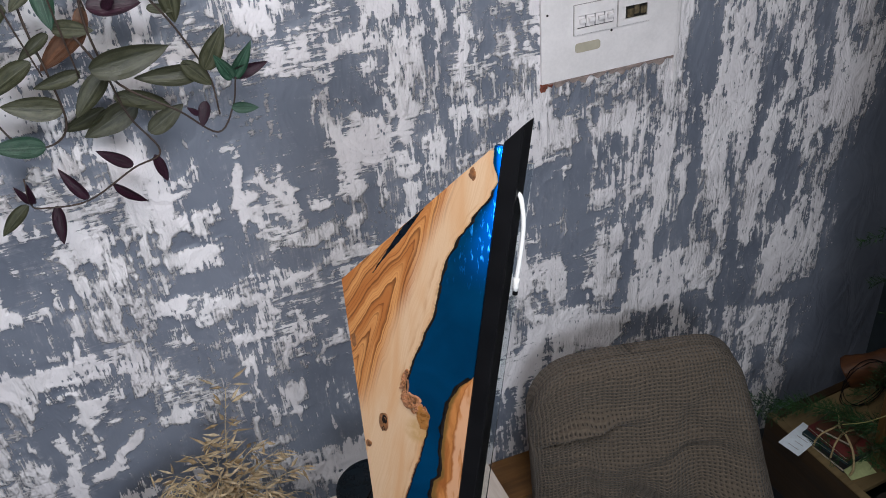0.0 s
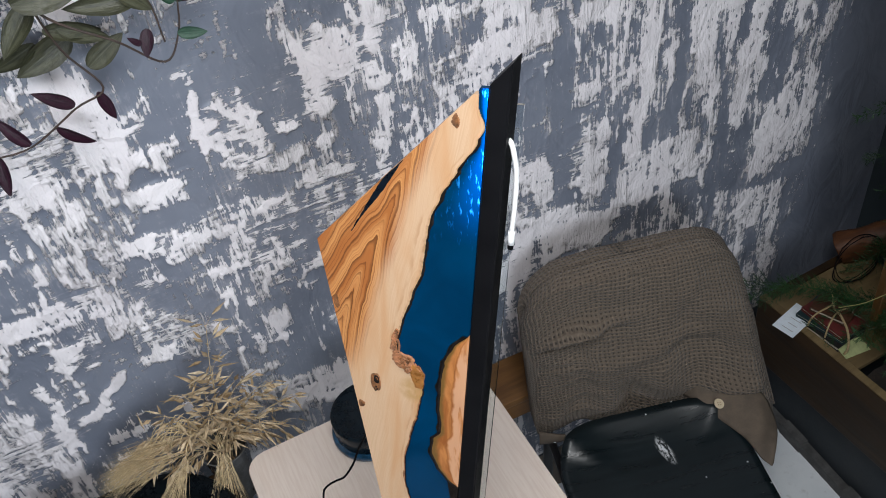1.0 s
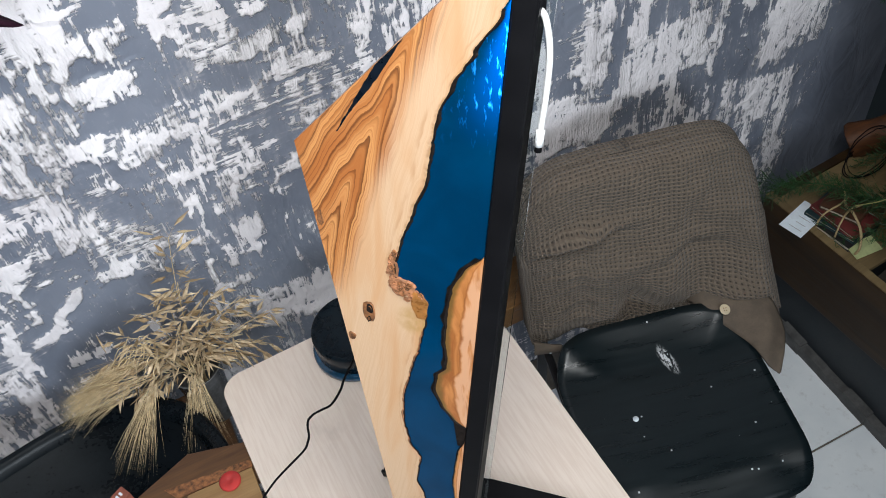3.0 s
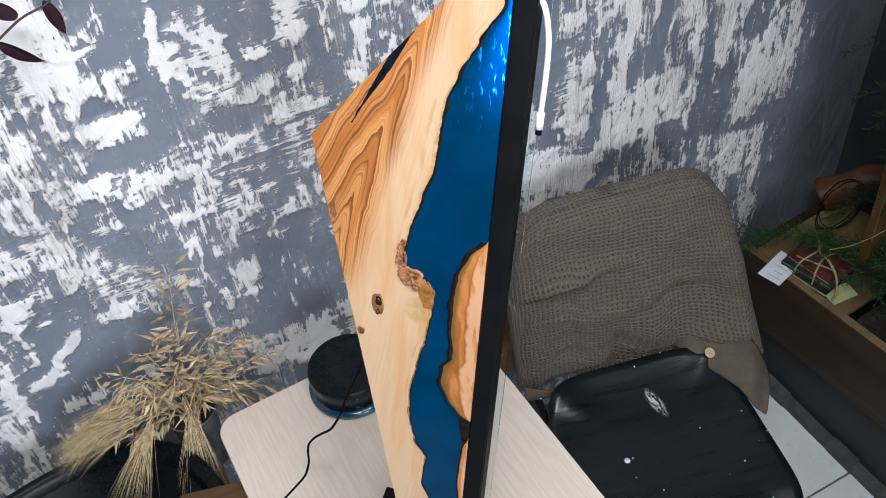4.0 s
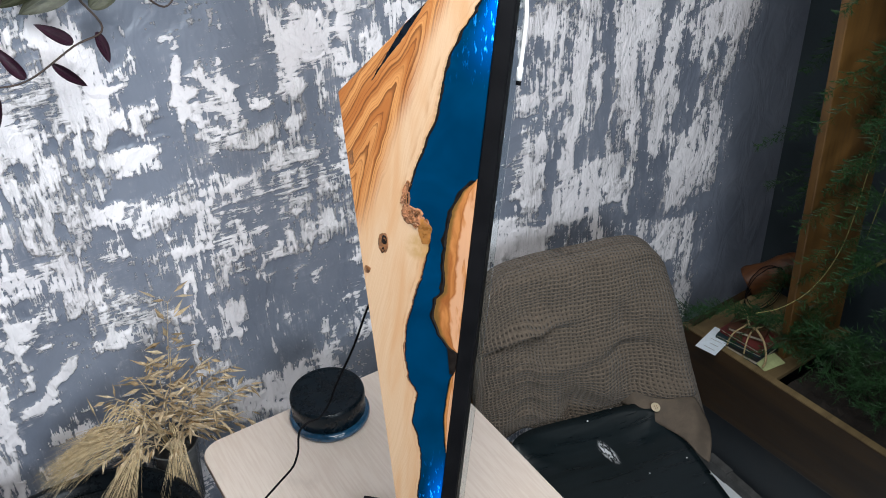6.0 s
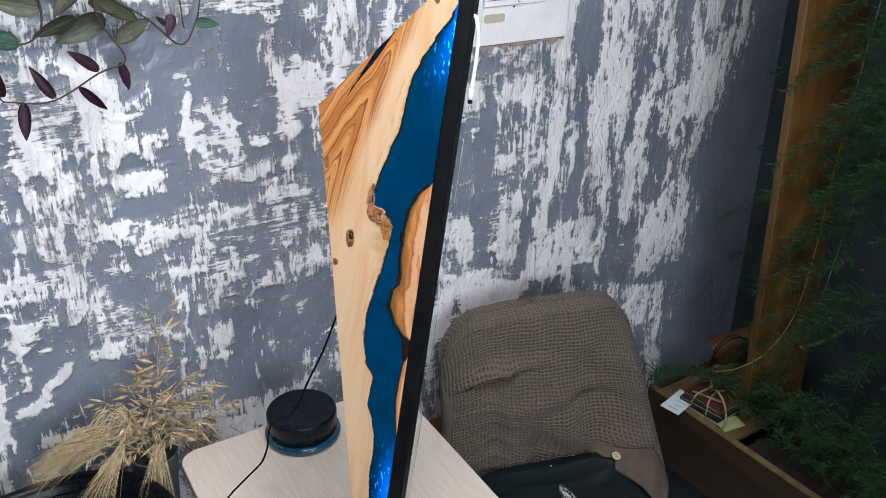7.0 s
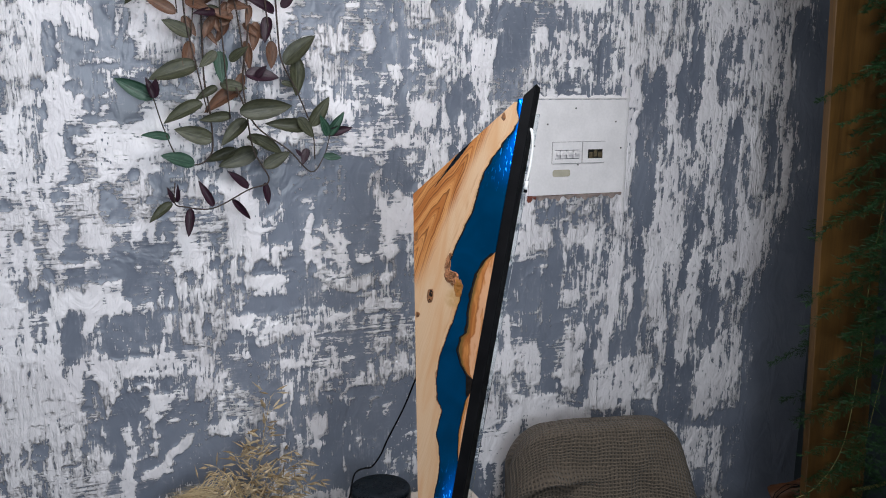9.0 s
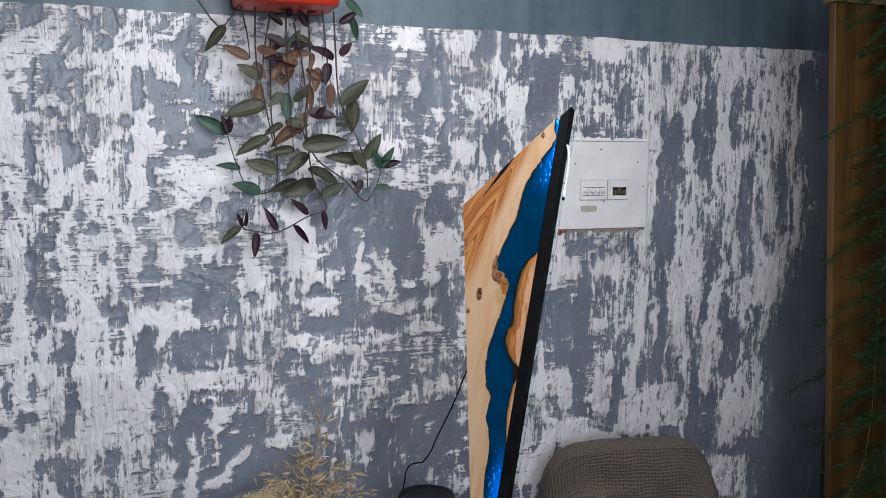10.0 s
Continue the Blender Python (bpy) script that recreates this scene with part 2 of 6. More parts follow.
    m.set(Base_Color=col, Roughness=0.32, Coat_Weight=0.35, Coat_Roughness=0.12).bump(fine, 0.05, 0.001)
    return m.mat


def resin():
    """Deep blue cast resin, polished."""
    m = Nodes("blue_resin")
    p = m.uv("grain")
    s = m.noise(p, 14, 4, 0.5, 0.6)
    m.set(Base_Color=m.mix(m.ramp(s, 0.3, 0.7), (0.0, 0.024, 0.066), (0.0, 0.036, 0.098)), Roughness=0.06, IOR=1.45, Specular_IOR_Level=0.3)
    return m.mat


def lit_resin():
    """Resin at the two ends of the light strip, glowing with flecks of pigment in it."""
    m = Nodes("lit_blue_resin")
    g, e = m.uv("grain"), m.uv("edge")
    gx, gy, _ = m.split(g)
    ex, ey, _ = m.split(e)
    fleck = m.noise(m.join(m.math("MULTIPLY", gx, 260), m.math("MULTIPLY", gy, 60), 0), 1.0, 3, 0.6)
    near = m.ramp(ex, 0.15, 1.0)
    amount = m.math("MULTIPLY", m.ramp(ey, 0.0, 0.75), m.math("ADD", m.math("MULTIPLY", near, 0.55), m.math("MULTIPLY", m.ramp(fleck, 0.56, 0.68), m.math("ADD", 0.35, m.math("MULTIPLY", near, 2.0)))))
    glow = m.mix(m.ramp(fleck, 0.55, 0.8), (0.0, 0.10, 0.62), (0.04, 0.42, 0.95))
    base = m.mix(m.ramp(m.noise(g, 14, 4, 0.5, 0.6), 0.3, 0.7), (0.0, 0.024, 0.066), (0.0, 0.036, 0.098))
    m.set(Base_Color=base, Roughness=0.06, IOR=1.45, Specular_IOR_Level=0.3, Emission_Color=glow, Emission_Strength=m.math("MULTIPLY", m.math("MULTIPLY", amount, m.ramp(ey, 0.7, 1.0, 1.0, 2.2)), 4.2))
    return m.mat


def knit():
    """Taupe waffle knit: raised ribs round small pits, with the shade in the pits painted near black."""
    m = Nodes("taupe_waffle_knit")
    u, v, _ = m.split(m.uv("knit"))
    wob = m.noise(m.uv("knit"), 12, 2)
    wu = m.math("ADD", u, m.math("MULTIPLY", wob, 0.02))
    wv = m.math("ADD", v, m.math("MULTIPLY", wob, 0.02))
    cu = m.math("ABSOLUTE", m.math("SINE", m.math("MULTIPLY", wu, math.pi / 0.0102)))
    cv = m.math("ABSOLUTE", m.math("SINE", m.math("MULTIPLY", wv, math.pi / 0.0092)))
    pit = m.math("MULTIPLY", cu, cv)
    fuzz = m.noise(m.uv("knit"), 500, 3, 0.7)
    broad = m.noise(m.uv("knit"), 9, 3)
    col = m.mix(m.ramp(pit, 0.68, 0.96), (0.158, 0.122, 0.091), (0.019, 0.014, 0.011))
    col = m.mix(m.ramp(fuzz, 0.35, 0.7, 0, 0.35), col, (0.165, 0.128, 0.095))
    col = m.mix(m.ramp(broad, 0.35, 0.7, 0, 0.15), col, (0.085, 0.064, 0.047))
    m.set(Base_Color=col, Roughness=0.95, Sheen_Weight=0.1)
    m.bump(m.math("SUBTRACT", m.math("MULTIPLY", fuzz, 0.25), pit), 1.0, 0.0042)
    return m.mat


def leaf_mat(name, dark, light, stripe):
    m = Nodes(name)
    u, v, _ = m.split(m.uv("leaf"))
    across = m.math("ABSOLUTE", m.math("SUBTRACT", u, 0.5))
    band = m.math("MULTIPLY", m.ramp(across, 0.1, 0.2), m.ramp(across, 0.3, 0.42, 1, 0))
    n = m.noise(m.uv("leaf"), 6, 4)
    col = m.mix(m.ramp(n, 0.3, 0.7), dark, light)
    vein = m.ramp(m.math("SINE", m.math("MULTIPLY", u, 75.0)), 0.5, 1.0, 0, 0.12)
    mid = m.ramp(across, 0.008, 0.035, 0.55, 0)
    col = m.mix(m.math("MULTIPLY", band, m.ramp(m.noise(m.uv("leaf"), 4, 3), 0.3, 0.65, 0.15, 0.75)), col, stripe)
    col = m.mix(m.math("MAXIMUM", vein, mid), col, tuple(c * 1.15 for c in stripe))
    col = m.mix(m.ramp(m.noise(m.uv("leaf"), 14, 3), 0.5, 0.75, 0, 0.25), col, tuple(c * 0.5 for c in dark))
    col = m.mix(m.ramp(m.random(), 0.0, 1.0, 0, 0.35), col, tuple(c * 0.6 for c in dark))
    m.set(Base_Color=col, Roughness=0.42, Specular_IOR_Level=0.4).bump(m.math("ADD", m.noise(m.uv("leaf"), 9, 3), m.math("MULTIPLY", vein, -0.6)), 0.4, 0.004)
    return m.mat


def tile_mat():
    m = Nodes("white_floor_tile")
    p = m.coord.outputs["Object"]
    n = m.noise(p, 6, 5)
    d = m.noise(p, 40, 4)
    col = m.mix(m.ramp(n, 0.3, 0.7), (0.72, 0.76, 0.79), (0.82, 0.85, 0.87))
    col = m.mix(m.ramp(d, 0.55, 0.8, 0, 0.35), col, (0.32, 0.3, 0.28))
    m.set(Base_Color=col, Roughness=0.3).bump(d, 0.05, 0.002)
    return m.mat


def seat_mat():
    """Black lacquered plywood, scuffed, with dry flecks of white paint."""
    m = Nodes("black_lacquer_plywood")
    p = m.coord.outputs["Object"]
    scuff = m.noise(m.scaled((6, 60, 6)), 1.0, 5, 0.65)
    spots = m.ramp(m.voronoi(m.scaled((1, 1, 0)), 30), 0.05, 0.075, 1, 0)
    some = m.ramp(m.noise(p, 14, 2), 0.40, 0.46)
    smear = m.math("MULTIPLY", m.ramp(m.vec("LENGTH", m.vec("MULTIPLY", m.vec("SUBTRACT", m.scaled((1, 1, 1), turn=(0, 0, -15)), (0.066, 0.096, 0.0)), (70, 26, 0)), (0, 0, 0)), 0.5, 1.1, 1, 0), m.ramp(m.noise(m.scaled((1.6, 0.6, 1), turn=(0, 0, 40)), 150, 4, 0.75), 0.49, 0.53))
    white = m.math("MAXIMUM", m.math("MULTIPLY", spots, some), smear)
    col = m.mix(m.ramp(scuff, 0.3, 0.75), (0.004, 0.008, 0.010), (0.008, 0.014, 0.017))
    m.set(Base_Color=m.mix(white, col, (0.62, 0.64, 0.66)), Roughness=m.ramp(scuff, 0.3, 0.7, 0.26, 0.36), Specular_IOR_Level=0.5).bump(scuff, 0.03, 0.001)
    return m.mat


M_PLASTER, M_UPPER = plaster(), upper_paint()
M_DARKWALL = simple("dark_slate_wall_paint", (0.032, 0.045, 0.053), 0.6, 0.3, 5, 0.2)
M_LEDGE = simple("slate_ledge_paint", (0.018, 0.023, 0.028), 0.6, 0.3, 9, 0.2)
M_ROOM = simple("grey_room_paint", (0.16, 0.17, 0.19), 0.7, 0.1, 3, 0.1)
M_LAMINATE, M_SEAT, M_KNIT = laminate(), seat_mat(), knit()
M_KNITPLAIN = simple("taupe_plain_knit", (0.105, 0.080, 0.059), 0.95, 0.3, 30, 0.5, fine=420)
M_EDGEBAND = simple("table_edge_band", (0.36, 0.29, 0.24), 0.5, 0.2, 30, 0.05)
M_OLIVE, M_AMBER, M_RESIN, M_LIT = olive(), olive(False), resin(), lit_resin()
M_BARK = simple("dark_bark", (0.009, 0.006, 0.005), 0.6, 0.6, 120, 0.6)
M_CRUMB = simple("rough_brown_bark", (0.31, 0.135, 0.062), 0.75, 0.6, 90, 0.8)
M_SHELF = simple("amber_bark_edge", (0.30, 0.125, 0.032), 0.3, 0.5, 60, 0.1, coat=0.3)
M_KNOT = simple("dark_knot_wood", (0.20, 0.082, 0.03), 0.6, 0.8, 140, 0.6)
M_BAR = simple("black_powder_coat", (0.004, 0.004, 0.005), 0.5, 0.25, 20, 0.05, fine=700)
M_BAR.node_tree.nodes["Principled BSDF"].inputs["Specular IOR Level"].default_value = 0.14
M_TUBE = simple("black_painted_steel", (0.02, 0.021, 0.024), 0.4, 0.4, 40, 0.1)
M_TUB = simple("black_tub_plastic", (0.004, 0.006, 0.008), 0.30, 0.4, 9, 0.1)
M_TUB.node_tree.nodes["Principled BSDF"].inputs["Specular IOR Level"].default_value = 0.14
M_BARK.node_tree.nodes["Principled BSDF"].inputs["Specular IOR Level"].default_value = 0.15
M_PUCK = simple("black_speaker_shell", (0.003, 0.007, 0.011), 0.28, 0.5, 30, 0.05)
M_PUCK.node_tree.nodes["Principled BSDF"].inputs["Specular IOR Level"].default_value = 0.2
M_PUCKRING = simple("glossy_blue_black_ring", (0.01, 0.05, 0.10), 0.12, 0.6, 40, 0.0, coat=0.5)
M_CABLE = simple("black_cable_rubber", (0.005, 0.005, 0.006), 0.6, 0.2, 60)
M_CABLE.node_tree.nodes["Principled BSDF"].inputs["Specular IOR Level"].default_value = 0.05
M_WHITECABLE = simple("white_cable_sleeve", (0.78, 0.78, 0.78), 0.45, 0.06, 40)
M_BOXWHITE = simple("white_painted_metal", (0.83, 0.795, 0.805), 0.5, 0.08, 14, 0.15)
M_HOLE_SHADE_SCREW = simple("dusty_hole_shade_and_screw", (0.014, 0.013, 0.010), 0.9, 0.6, 120, 0.3)
M_BRASS = simple("old_breaker_brown", (0.10, 0.075, 0.04), 0.6, 0.6, 150, 0.3)
M_TERRA = simple("broken_plaster_edge", (0.42, 0.33, 0.3), 0.85, 0.35, 60, 0.6)
M_BRICK = simple("red_brick_chip", (0.24, 0.07, 0.045), 0.85, 0.4, 90, 0.5)
M_BEIGE = simple("beige_filler", (0.46, 0.42, 0.33), 0.8, 0.1, 40)
M_PLANTER = timber("brown_stained_pine", (0.013, 0.0065, 0.002), (0.044, 0.022, 0.006), "Y", 1.0, 0.5)
M_PLANTERTOP = timber("worn_ochre_board", (0.11, 0.073, 0.03), (0.22, 0.155, 0.07), "X", 1.2, 0.7)
M_POST = timber("orange_varnished_pine", (0.066, 0.032, 0.008), (0.175, 0.086, 0.022), "Z", 1.0, 0.45)
M_BENCH = timber("brown_bench_wood", (0.055, 0.023, 0.008), (0.15, 0.070, 0.024), "X", 1.2, 0.5)
M_SHELFWOOD = timber("orange_brown_varnished_board", (0.10, 0.044, 0.012), (0.22, 0.105, 0.032), "X", 1.0, 0.35)
M_TANBOARD = timber("tan_board", (0.20, 0.11, 0.04), (0.33, 0.20, 0.085), "X", 1.5, 0.5)
M_SOIL = simple("dark_soil", (0.018, 0.013, 0.010), 0.95, 0.7, 120, 0.9)
M_FERN = simple("fern_green", (0.012, 0.050, 0.010), 0.6, 0.5, 30)
M_TWIG = simple("dry_twig", (0.20, 0.18, 0.06), 0.7, 0.3, 60)
M_INLAY = simple("blue_black_inlay", (0.002, 0.005, 0.010), 0.3, 0.4, 60)
M_LEAFGREEN = leaf_mat("olive_striped_leaf", (0.024, 0.027, 0.014), (0.058, 0.058, 0.030), (0.115, 0.118, 0.078))
M_LEAFDARK = leaf_mat("dark_green_leaf", (0.008, 0.036, 0.020), (0.020, 0.068, 0.040), (0.09, 0.16, 0.115))
M_LEAFPURPLE = leaf_mat("purple_leaf_underside", (0.011, 0.003, 0.008), (0.030, 0.008, 0.019), (0.045, 0.012, 0.027))
M_LEAFBROWN = leaf_mat("withered_brown_leaf", (0.075, 0.032, 0.018), (0.17, 0.08, 0.045), (0.14, 0.085, 0.06))
M_STEM = simple("plant_stem", (0.040, 0.024, 0.018), 0.6, 0.4, 60)
M_REDPOT = simple("red_plastic_pot", (0.62, 0.035, 0.012), 0.35, 0.12, 20)
M_STRAW = simple("pale_straw", (0.64, 0.51, 0.32), 0.7, 0.35, 90)
M_OAT = simple("dry_oat_husk", (0.60, 0.475, 0.315), 0.7, 0.3, 120)
def islands(mat, amount):
    """Lets every husk of a bunch differ in tone."""
    tree = mat.node_tree
    bsdf = tree.nodes["Principled BSDF"]
    geo, mix = tree.nodes.new("ShaderNodeNewGeometry"), tree.nodes.new("ShaderNodeMix")
    mix.data_type, mix.blend_type = "RGBA", "MULTIPLY"
    ramp = tree.nodes.new("ShaderNodeValToRGB")
    ramp.color_ramp.elements[0].color, ramp.color_ramp.elements[1].color = (*amount, 1), (1, 1, 1, 1)
    tree.links.new(geo.outputs["Random Per Island"], ramp.inputs[0])
    mix.inputs["Factor"].default_value = 1.0
    tree.links.new(bsdf.inputs["Base Color"].links[0].from_socket, mix.inputs["A"])
    tree.links.new(ramp.outputs[0], mix.inputs["B"])
    tree.links.new(mix.outputs["Result"], bsdf.inputs["Base Color"])


islands(M_OAT, (0.45, 0.38, 0.28))
islands(M_STRAW, (0.7, 0.64, 0.54))
M_VASE = simple("smoky_vase_glass", (0.10, 0.10, 0.10), 0.2, 0.3, 12)
M_RED = simple("red_plastic_disc", (0.42, 0.028, 0.025), 0.7, 0.2, 30)
M_PAPER = simple("white_paper_tag", (0.68, 0.74, 0.8), 0.7, 0.08, 40)
M_GAP_SHADE = simple("grey_gap_shade", (0.12, 0.12, 0.14), 0.7, 0.1, 40)
M_SHADOW_AND_PRINT = simple("grey_shadow_line_and_print", (0.30, 0.28, 0.28), 0.8, 0.2, 60)
M_PAGES = simple("book_pages", (0.55, 0.5, 0.4), 0.8, 0.15, 90)
M_GROUT = simple("grey_grout", (0.16, 0.14, 0.12), 0.9, 0.3, 40, 0.2)
M_SKIRT = simple("grey_stained_skirting", (0.075, 0.074, 0.073), 0.85, 0.45, 30, 0.5)
M_TILE = tile_mat()
M_BUTTON = simple("cream_button", (0.62, 0.52, 0.36), 0.35, 0.1, 60)
M_TWINE = simple("jute_twine", (0.36, 0.27, 0.14), 0.85, 0.3, 200, 0.3)
M_CLAY = timber("orange_brown_log", (0.055, 0.019, 0.007), (0.17, 0.062, 0.019), "X", 1.0, 0.6)
glass = Nodes("clear_acrylic")
glass.set(Base_Color=(0.86, 0.92, 0.93), Roughness=0.02, Transmission_Weight=1.0, IOR=1.25)
M_ACRYLIC = glass.mat


# ---- building helpers ----
def part(name, bm, material, parent=None, label="", smooth=False, kind=""):
    """Links a bmesh as one mesh object, under a thing or a part."""
    me = bpy.data.meshes.new(name)
    bmesh.ops.recalc_face_normals(bm, faces=bm.faces)
    bm.to_mesh(me)
    bm.free()
    me.materials.append(material)
    if smooth:
        me.polygons.foreach_set("use_smooth", [True] * len(me.polygons))
    ob = new(name, me)
    if parent is not None:
        ob.parent = parent
    return tagged(ob, label, "", "", kind)


def thing(name, m, label, category, group="", kind=""):
    ob = new(name)
    ob.empty_display_size = 0.05
    ob.matrix_basis = m
    return tagged(ob, label, category, group, kind)


def box(x0, x1, y0, y1, z0, z1, bevel=0.0, seg=2, bm=None):
    bm = bm or bmesh.new()
    made = bmesh.ops.create_cube(bm, size=1.0, matrix=Matrix.Translation(((x0 + x1) / 2, (y0 + y1) / 2, (z0 + z1) / 2)) @ Matrix.Diagonal((x1 - x0, y1 - y0, z1 - z0, 1)))
    if bevel:
        edges = list({e for v in made["verts"] for e in v.link_edges})
        bmesh.ops.bevel(bm, geom=edges, offset=bevel, segments=seg, affect="EDGES", profile=0.6)
    return bm


def spline(points, steps):
    """Catmull-Rom through the points."""
    p = [Vector(q) for q in points]
    p = [2 * p[0] - p[1]] + p + [2 * p[-1] - p[-2]]
    out = []
    for i in range(1, len(p) - 2):
        for k in range(steps):
            t = k / steps
            a, b, c, d = p[i - 1:i + 3]
            out.append(0.5 * ((2 * b) + (c - a) * t + (2 * a - 5 * b + 4 * c - d) * t * t + (3 * b - a - 3 * c + d) * t ** 3))
    return out + [p[-2]]


def tube(points, radius, sides=8, steps=6, taper=1.0, bm=None, raw=False):
    """A round tube along a smooth line."""
    bm = bm or bmesh.new()
    line = [Vector(q) for q in points] if raw else spline(points, steps)
    rings, side = [], None
    for i, p in enumerate(line):
        d = (line[min(i + 1, len(line) - 1)] - line[max(i - 1, 0)]).normalized()
        side = d.orthogonal().normalized() if side is None else (side - d * side.dot(d)).normalized()
        up = d.cross(side)
        r = radius * (1 + (taper - 1) * i / max(1, len(line) - 1))
        rings.append([bm.verts.new(p + r * (side * math.cos(2 * math.pi * k / sides) + up * math.sin(2 * math.pi * k / sides))) for k in range(sides)])
    for a, b in zip(rings, rings[1:]):
        for k in range(sides):
            bm.faces.new((a[k], a[(k + 1) % sides], b[(k + 1) % sides], b[k]))
    bm.faces.new(rings[0])
    bm.faces.new(rings[-1])
    return bm


def lathe(profile, sides=48, squash=1.0, bm=None, centre=(0, 0)):
    """Turns a profile of (radius, height) round the z axis."""
    bm = bm or bmesh.new()
    rings = []
    for r, z in profile:
        rings.append([bm.verts.new((centre[0] + r * math.cos(2 * math.pi * k / sides), centre[1] + squash * r * math.sin(2 * math.pi * k / sides), z)) for k in range(sides)])
    for a, b in zip(rings, rings[1:]):
        for k in range(sides):
            bm.faces.new((a[k], a[(k + 1) % sides], b[(k + 1) % sides], b[k]))
    bm.faces.new(rings[0])
    bm.faces.new(rings[-1])
    return bm


def prism(outline, z0, z1, bevel=0.0, bm=None):
    """An outline in x, y raised from z0 to z1."""
    bm = bm or bmesh.new()
    low = [bm.verts.new((x, y, z0)) for x, y in outline]
    top = [bm.verts.new((x, y, z1)) for x, y in outline]
    f = bm.faces.new(top)
    bm.faces.new(low[::-1])
    for k in range(len(outline)):
        j = (k + 1) % len(outline)
        bm.faces.new((low[k], low[j], top[j], top[k]))
    if bevel:
        bmesh.ops.bevel(bm, geom=list(f.edges), offset=bevel, segments=3, affect="EDGES", profile=0.6)
    return bm


def rounded(x0, x1, y0, y1, r, n=6):
    out = []
    for cx, cy, a in ((x1 - r, y1 - r, 0), (x0 + r, y1 - r, 90), (x0 + r, y0 + r, 180), (x1 - r, y0 + r, 270)):
        out += [(cx + r * math.cos(radians(a + 90 * k / n)), cy + r * math.sin(radians(a + 90 * k / n))) for k in range(n + 1)]
    return out


def curve_at(points, s):
    """A value read off a smooth curve through (s, value) rows, s falling."""
    if s >= points[0][0]:
        return points[0][1]
    for (a, p), (b, q) in zip(points, points[1:]):
        if s >= b:
            t = (a - s) / (a - b)
            t = t * t * (3 - 2 * t) * 0.5 + t * 0.5
            return p + (q - p) * t
    return points[-1][1]


# ---- the room ----
WALL_Y, EAST_X, WEST_X, SOUTH_Y, TOP = 1.366, 1.66, -1.7, -2.3, 2.75
tagged(part("wall_north", box(WEST_X - 0.1, EAST_X + 0.1, WALL_Y + 0.008, WALL_Y + 0.15, 0, TOP), M_UPPER), "blue-grey painted wall with scraped plaster below", "wall", kind="structure")
tagged(part("wall_east", box(EAST_X, EAST_X + 0.1, SOUTH_Y, WALL_Y + 0.008, 0, TOP), M_DARKWALL), "dark slate painted wall behind the plants", "wall", kind="structure")
# unseen walls and ceiling, added to close the room and bounce light
tagged(part("wall_south", box(WEST_X, EAST_X, SOUTH_Y - 0.1, SOUTH_Y, 0, TOP), M_ROOM), "unseen grey wall added to close the room", "wall", kind="structure")
tagged(part("wall_west", box(WEST_X - 0.1, WEST_X, SOUTH_Y, WALL_Y + 0.008, 0, TOP), M_ROOM), "unseen grey wall added to close the room", "wall", kind="structure")
tagged(part("ceiling", box(WEST_X, EAST_X, SOUTH_Y, WALL_Y, TOP, TOP + 0.1), M_ROOM), "unseen grey ceiling added to close the room", "ceiling", kind="structure")
floor = tagged(part("floor", box(WEST_X, EAST_X, SOUTH_Y, WALL_Y, -0.1, -0.006), M_GROUT), "floor of large pale tiles with grey grout", "floor", kind="structure")


def value_noise(x, z, scale, seed, octaves=4, gain=0.55):
    """Smooth noise from 0 to 1 over arrays of places."""
    out, amp, total = np.zeros_like(x), 1.0, 0.0
    for o in range(octaves):
        grid = np.random.default_rng(seed + 17 * o).random((128, 128))
        u, v = x * scale * 2 ** o + 37.3 * o, z * scale * 2 ** o + 11.7 * o
        iu, iv = np.floor(u).astype(int), np.floor(v).astype(int)
        fu, fv = u - iu, v - iv
        fu, fv = fu * fu * (3 - 2 * fu), fv * fv * (3 - 2 * fv)
        g = lambda a, b: grid[(iu + a) % 128, (iv + b) % 128]
        out += amp * ((g(0, 0) * (1 - fu) + g(1, 0) * fu) * (1 - fv) + (g(0, 1) * (1 - fu) + g(1, 1) * fu) * fv)
        total += amp
        amp *= gain
    return out / total


# where the paint lies bare, where it is worn through, and where plaster was skimmed or laid on thick: middle x, z and half sizes
BARE_WEST_HIGH = [(-0.681, 1.966, 0.023, 0.032), (-0.595, 1.94, 0.016, 0.063), (-0.537, 1.96, 0.037, 0.028), (-0.533, 1.906, 0.017, 0.019), (-0.339, 1.869, 0.029, 0.066), (-0.355, 1.762, 0.09, 0.06), (-0.35, 1.681, 0.056, 0.034), (-0.465, 1.792, 0.01, 0.059),
    (-0.441, 1.819, 0.008, 0.033), (-0.648, 1.85, 0.024, 0.028), (-0.626, 1.806, 0.011, 0.032), (-0.604, 1.784, 0.017, 0.028), (-0.691, 1.804, 0.007, 0.044), (-0.716, 1.759, 0.012, 0.019), (-0.655, 1.746, 0.011, 0.015), (-0.49, 1.719, 0.012, 0.016),
    (-0.608, 1.646, 0.018, 0.023), (-0.703, 1.633, 0.009, 0.038), (-0.748, 1.531, 0.01, 0.032), (-0.625, 1.536, 0.014, 0.029), (-0.444, 1.567, 0.014, 0.056), (-0.471, 1.5, 0.013, 0.027), (-0.444, 1.418, 0.012, 0.034), (-0.572, 1.482, 0.01, 0.016)]
